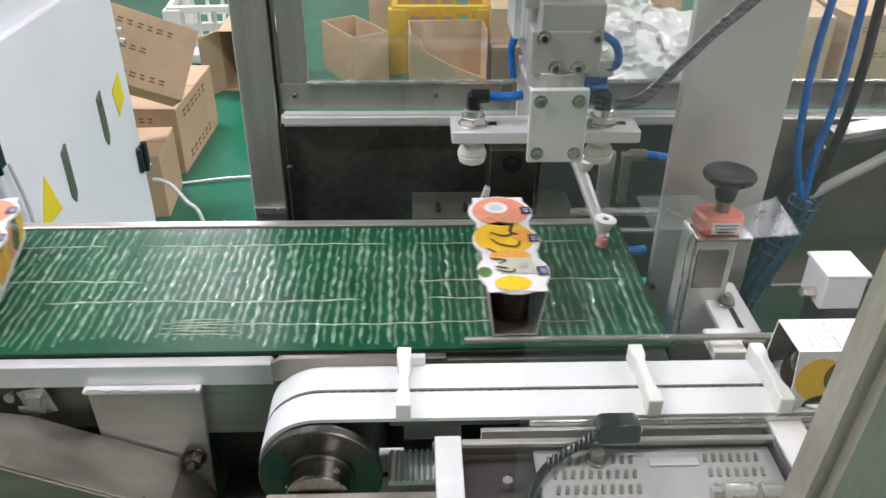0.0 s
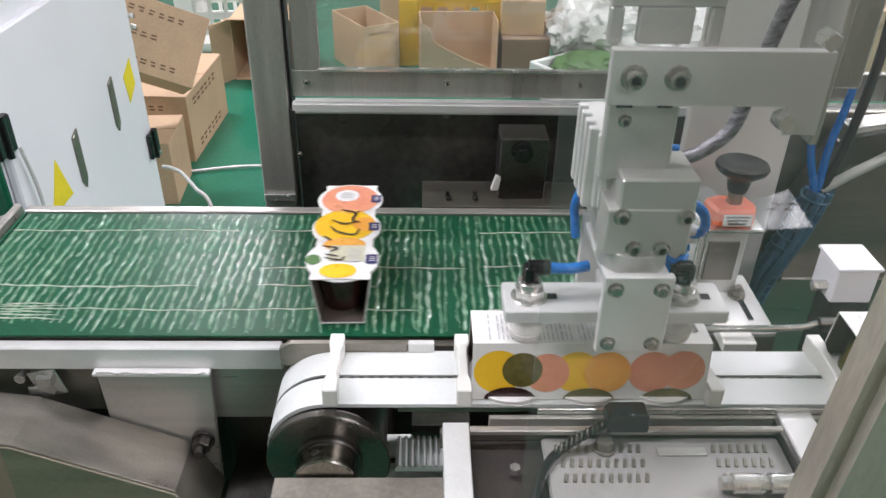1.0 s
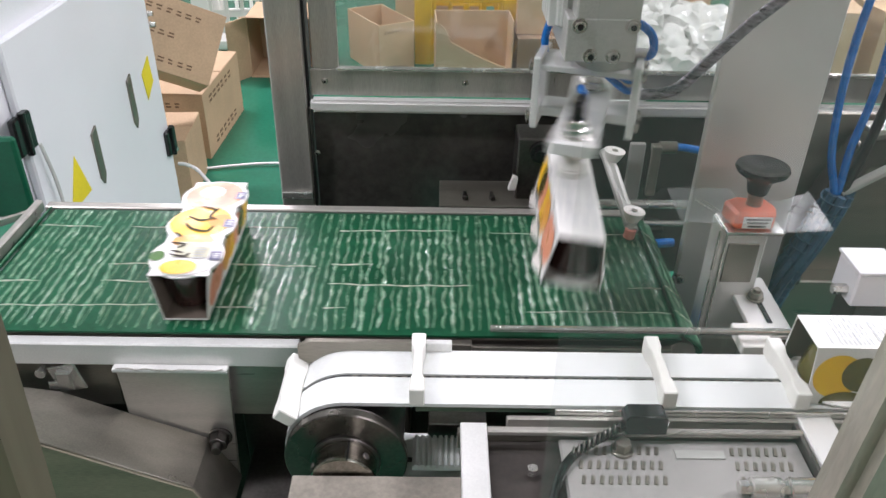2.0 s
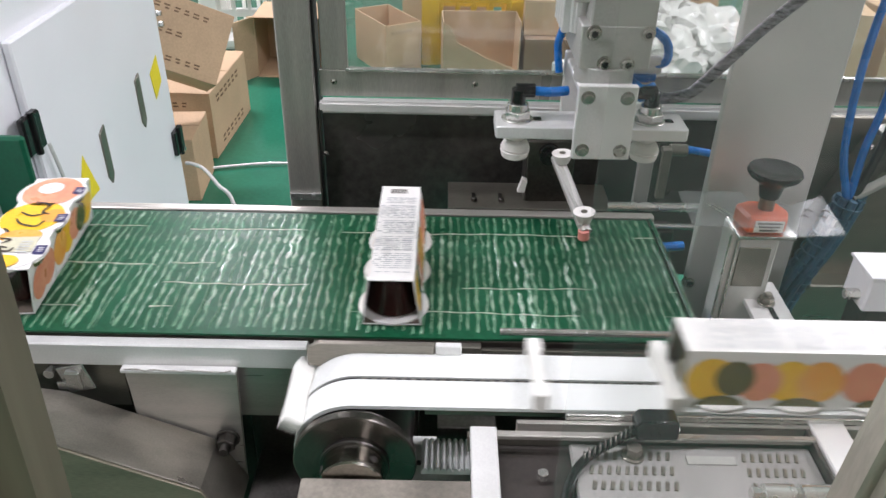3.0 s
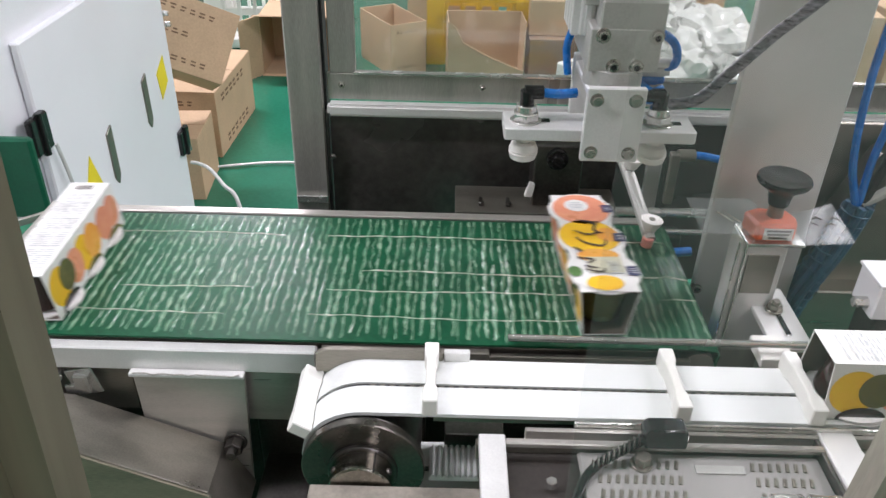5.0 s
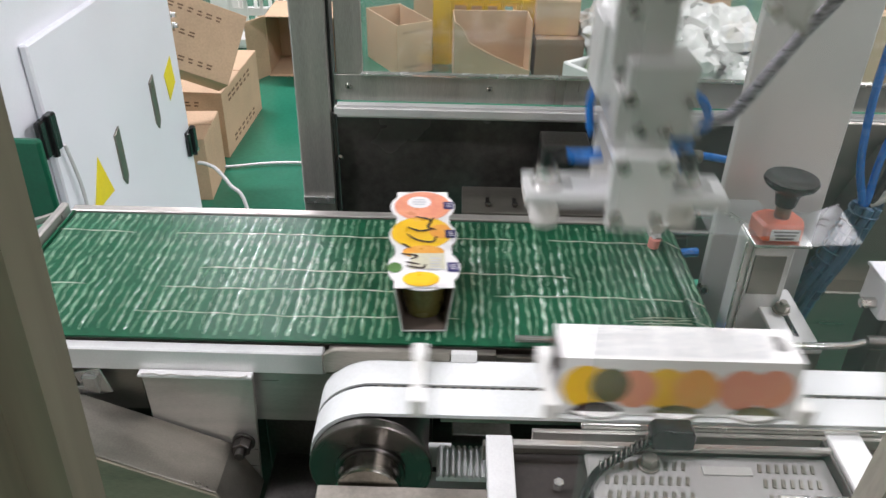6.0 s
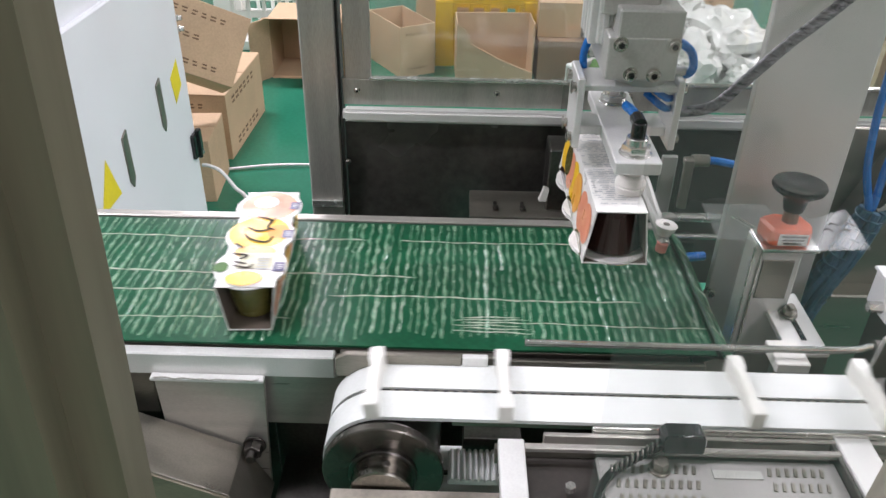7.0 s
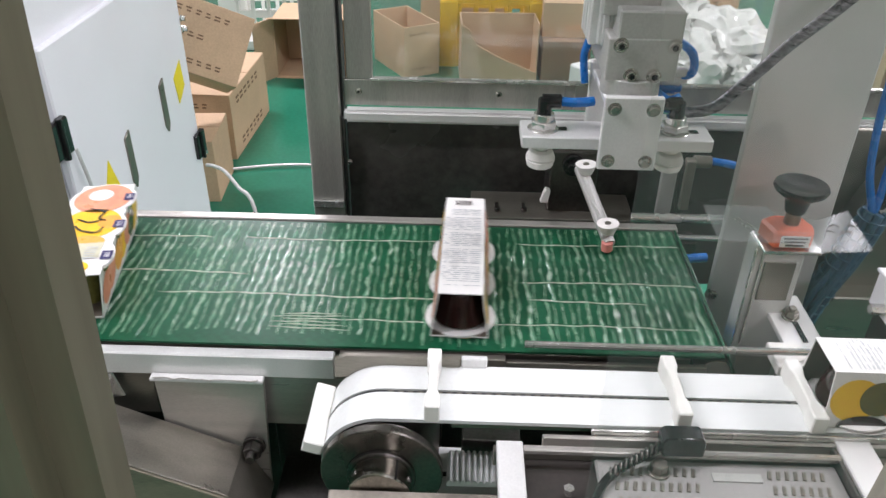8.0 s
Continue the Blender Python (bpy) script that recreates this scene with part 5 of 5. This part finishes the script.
# time, share of the way from home to pick, turn of the bracket
HEAD_ROWS = [(0, 0, 0), (0.5, 0, 0), (0.6, .10, 0), (0.7, .22, 0), (0.8, .38, 0), (0.9, .64, 0), (1.0, 1, 0), (1.1, 1, 0), (1.2, .84, 0), (1.3, .40, 0), (1.4, .20, 2),
             (1.5, .14, 25), (1.6, .01, 80), (1.7, 0, 90), (1.9, 0, 90), (2.0, 0, 74), (2.1, 0, 10), (2.15, 0, 0), (2.5, 0, 0), (3.0, .03, 0), (3.1, .12, 0), (3.2, .24, 0),
             (3.3, .40, 0), (3.4, .70, 0), (3.5, .98, 0), (3.6, 1, 0), (3.7, .93, 0), (3.8, .52, 0), (3.9, .28, 2), (4.0, .18, 29), (4.1, .02, 82), (4.2, 0, 90), (4.4, 0, 90),
             (4.5, 0, 78), (4.55, 0, 36), (4.6, 0, 5), (4.65, 0, 0), (5.2, 0, 0), (5.8, 0, 0), (5.9, .08, 0), (6.0, .36, 0), (6.1, .72, 0), (6.2, 1, 0), (6.3, 1, 0), (6.4, .97, 0), (6.5, .76, 0),
             (6.6, .32, 0), (6.7, .12, 18), (6.8, .03, 74), (6.9, 0, 90), (7.1, 0, 90), (7.2, 0, 64), (7.3, 0, 24), (7.4, 0, 0), (7.6, 0, 0), (8.0, 0, 0)]
# time, how far the flight belt has run to the left
FLIGHT_ROWS = [(0, 0), (0.25, 0), (0.33, 0.01), (0.4, 0.035), (0.5, 0.105), (0.6, 0.165), (0.7, 0.217), (0.8, 0.285), (0.9, 0.306), (1, 0.307), (1.8, 0.307), (1.9, 0.345), (2, 0.367), (2.6, 0.367), (2.7, 0.378), (2.8, 0.402), (2.9, 0.435), (3, 0.495), (3.1, 0.536), (3.2, 0.598), (3.3, 0.647), (3.4, 0.662), (4.2, 0.662), (4.3, 0.7), (4.4, 0.727), (4.7, 0.727), (5.4, 0.727), (5.5, 0.735), (5.6, 0.768), (5.7, 0.818), (5.8, 0.867), (5.9, 0.907), (6, 0.978), (6.1, 1.013), (6.2, 1.017), (6.9, 1.017), (7, 1.03), (7.1, 1.068), (7.2, 1.097), (8, 1.097)]
S0 = 0.307


def at_time(rows, t):
    for (ta, *a), (tb, *c) in zip(rows, rows[1:]):
        if ta <= t <= tb:
            f = (t - ta) / (tb - ta)
            return [p + (q - p) * f for p, q in zip(a, c)]
    return list(rows[-1][1:])


def head_place(t):
    u, turn = at_time(HEAD_ROWS, t)
    return HOME.lerp(PICK, u), turn


TICKS = [i / 10 for i in range(81)]
UP, DOWN = Matrix.Identity(4), Matrix.Rotation(math.pi, 4, "Y")


def lay(x, y, z, yaw=0.0, roll=0.0, pitch=0.0):
    """A pack across the belt: yaw about the upright, roll about the belt's cross direction."""
    return Matrix.Translation((x, y, z)) @ Matrix.Rotation(radians(yaw), 4, "Z") @ Matrix.Rotation(radians(roll), 4, "Y") @ Matrix.Rotation(radians(pitch), 4, "X") @ pose(0, 0, 0, 0, 0, 90)


ZB = BZ + PH / 2 + 0.0022
YB = 0.118


def chute(x, y=YB, yaw=0.0, roll=180.0):
    """A pack that has left the belt, on the sloping and then level take-away belt."""
    if x > -1.0:
        z = 0.88 - (-0.545 - x) * 0.3516
        return lay(x, y, z + 0.033, yaw, roll - 19.4)
    return lay(x, y, 0.72 + PH / 2 + 0.002, yaw, roll)


def on_flight(slot, t):
    run = at_time(FLIGHT_ROWS, t)[0]
    at = NEAR @ Vector((0.148 + (slot - 1) * PITCH + S0 - run, FY, FZ))
    return pose(at.x, at.y, at.z + PH / 2 + 0.001)


def carried(t):
    p, turn = head_place(t)
    return Matrix.Translation((p.x + RX, p.y, p.z - PH / 2)) @ Matrix.Rotation(radians(turn), 4, "Z") @ Matrix.Translation((-RX, 0, 0))


def pack_rows(slot, lift, drop, after):
    """On the flight belt until it is lifted, carried until it is dropped, then its own rows."""
    rows = []
    for t in TICKS:
        if t < lift:
            rows.append((t, on_flight(slot, t)))
        elif t < drop:
            rows.append((t, carried(t)))
    return rows + after


def motions():
    walk(HEAD, [(t, Matrix.Translation(HOME.lerp(PICK, u))) for t, u, turn in HEAD_ROWS])
    walk(ROTOR, [(t, pose(RX, 0, 0, 0, 0, turn)) for t, u, turn in HEAD_ROWS])
    walk(CONDUIT, [(t, Matrix.Translation(CONDUIT_AT + Vector((-0.014 * u, 0, 0.10 * u))) @ Matrix.Rotation(radians(-30 * u), 4, "Y")) for t, u, turn in HEAD_ROWS])
    for i, s in enumerate(BELT_SEGMENTS):
        walk(s, [(t, belt_pose(i * SEG_L + BELT_SPEED * t)) for t in TICKS])
    ticks = sorted({t for t, _ in FLIGHT_ROWS} | set(TICKS))
    for o, x in LUGS:
        walk(o, [(t, lug_pose(x + S0 - at_time(FLIGHT_ROWS, t)[0])) for t in ticks])
    walk(PULLEY, [(t, Matrix.Translation((FXC, 0, FZC)) @ Matrix.Rotation(-at_time(FLIGHT_ROWS, t)[0] / FR, 4, "Y")) for t in ticks])
    # flipper arm: right of the drop place, or under it at the left
    right, left = pose(0.206, 0.312, 0.966, 0, 6, 0), pose(0.128, 0.312, 0.963, 0, -4, 0)
    mid = pose(0.166, 0.312, 0.980, 0, 1, 0)
    walk(ARM, [(0, right), (2.2, right), (2.35, mid), (2.5, left), (4.7, left), (4.85, mid), (5.0, right), (7.5, right), (7.6, mid), (7.7, left), (8.0, left)])
    walk(PACK0, [(0, lay(-0.487, YB, ZB + 0.002, 12, 178)), (0.1, lay(-0.512, YB, ZB, 12, 172))] + [(t, chute(-0.60 - 0.30 * (t - 0.2), roll=180)) for t in (0.3, 0.5, 0.8, 1.1, 1.4, 2, 3, 4, 5, 6)] + [(8.0, chute(-2.34))])
    walk(PACK1, [(t, lay(x, YB, ZB, 1, 180)) for t, x in ((0, 0.095), (0.5, 0.0015), (1, -0.092), (1.5, -0.178), (1.7, -0.213), (2.3, -0.335), (2.8, -0.438))] + [(3.0, lay(-0.468, YB + 0.004, ZB, 5, 180)), (3.2, lay(-0.494, YB + 0.01, ZB, 12, 180)),
         (3.3, lay(-0.497, YB + 0.012, ZB, 13, 180)), (4.7, lay(-0.497, YB + 0.012, ZB, 13, 180)), (4.85, lay(-0.53, YB, ZB, 10, 176)), (5.0, chute(-0.60, YB, 6)), (5.3, chute(-0.72)), (5.8, chute(-0.90)),
         (6.2, chute(-1.08)), (8.0, chute(-1.5))])
    slot2 = [(1.9, carried(1.9)), (2.0, lay(0.130, YB - 0.01, 0.985, -4, 6)), (2.1, lay(-0.153 + 0.193 * 1.4, YB, ZB, -2, 0))]
    slot2 += [(2.3, lay(0.069, YB, ZB)), (2.8, lay(-0.028, YB, ZB)), (3.0, lay(-0.067, YB, ZB))]
    slot2 += [(t, lay(-0.153 - 0.193 * (t - 3.5), YB, ZB)) for t in (3.4, 3.8, 4.3, 4.7, 4.9)]
    slot2 += [(5.1, lay(-0.48, YB, ZB, 4)), (5.2, lay(-0.52, YB, ZB, 4, -4)), (5.35, chute(-0.60, YB, 3, 0)), (5.7, chute(-0.72, roll=0)), (6.3, chute(-0.86, roll=0)), (8.0, chute(-0.95, roll=0))]
    walk(PACK2, pack_rows(1, 1.15, 1.9, slot2))
    slot3 = [(4.4, carried(4.4)), (4.45, carried(4.4)), (4.5, lay(0.136, 0.090, 1.020, 2, -38)), (4.55, lay(0.134, 0.094, 0.985, 0, -108)), (4.6, lay(0.128, 0.098, 0.962, -3, -172)), (4.7, lay(0.136, 0.10, 0.955, -2, -164)),
             (4.8, lay(0.146, 0.11, 0.945, 0, -174)), (4.9, lay(0.158, YB, ZB, 1, -180))]
    slot3 += [(t, lay(-0.150 - 0.192 * (t - 6.5), YB, ZB, 3, -180)) for t in (5.0, 5.4, 5.8, 6.2, 6.6, 7.0, 7.4, 7.7)] + [(7.85, lay(-0.42, YB + 0.002, ZB, 6, -180)), (8.0, lay(-0.440, YB + 0.01, ZB, 10, -180))]
    walk(PACK3, pack_rows(2, 3.65, 4.4, slot3))
    slot4 = [(7.1, carried(7.1)), (7.15, lay(0.124, 0.095, 1.02, -3)), (7.2, lay(0.121, 0.108, 0.950, -13)), (7.25, lay(0.115, 0.114, ZB, -13)), (7.3, lay(0.109, 0.116, ZB, -12))]
    slot4 += [(t, lay(-0.021 - 0.193 * (t - 8), YB, ZB, -6 + 8 * (t - 7.4))) for t in (7.4, 7.6, 7.8, 8.0)]
    walk(PACK4, pack_rows(3, 6.35, 7.1, slot4))
    walk(PACK5, [(t, on_flight(4, t)) for t in ticks])


motions()
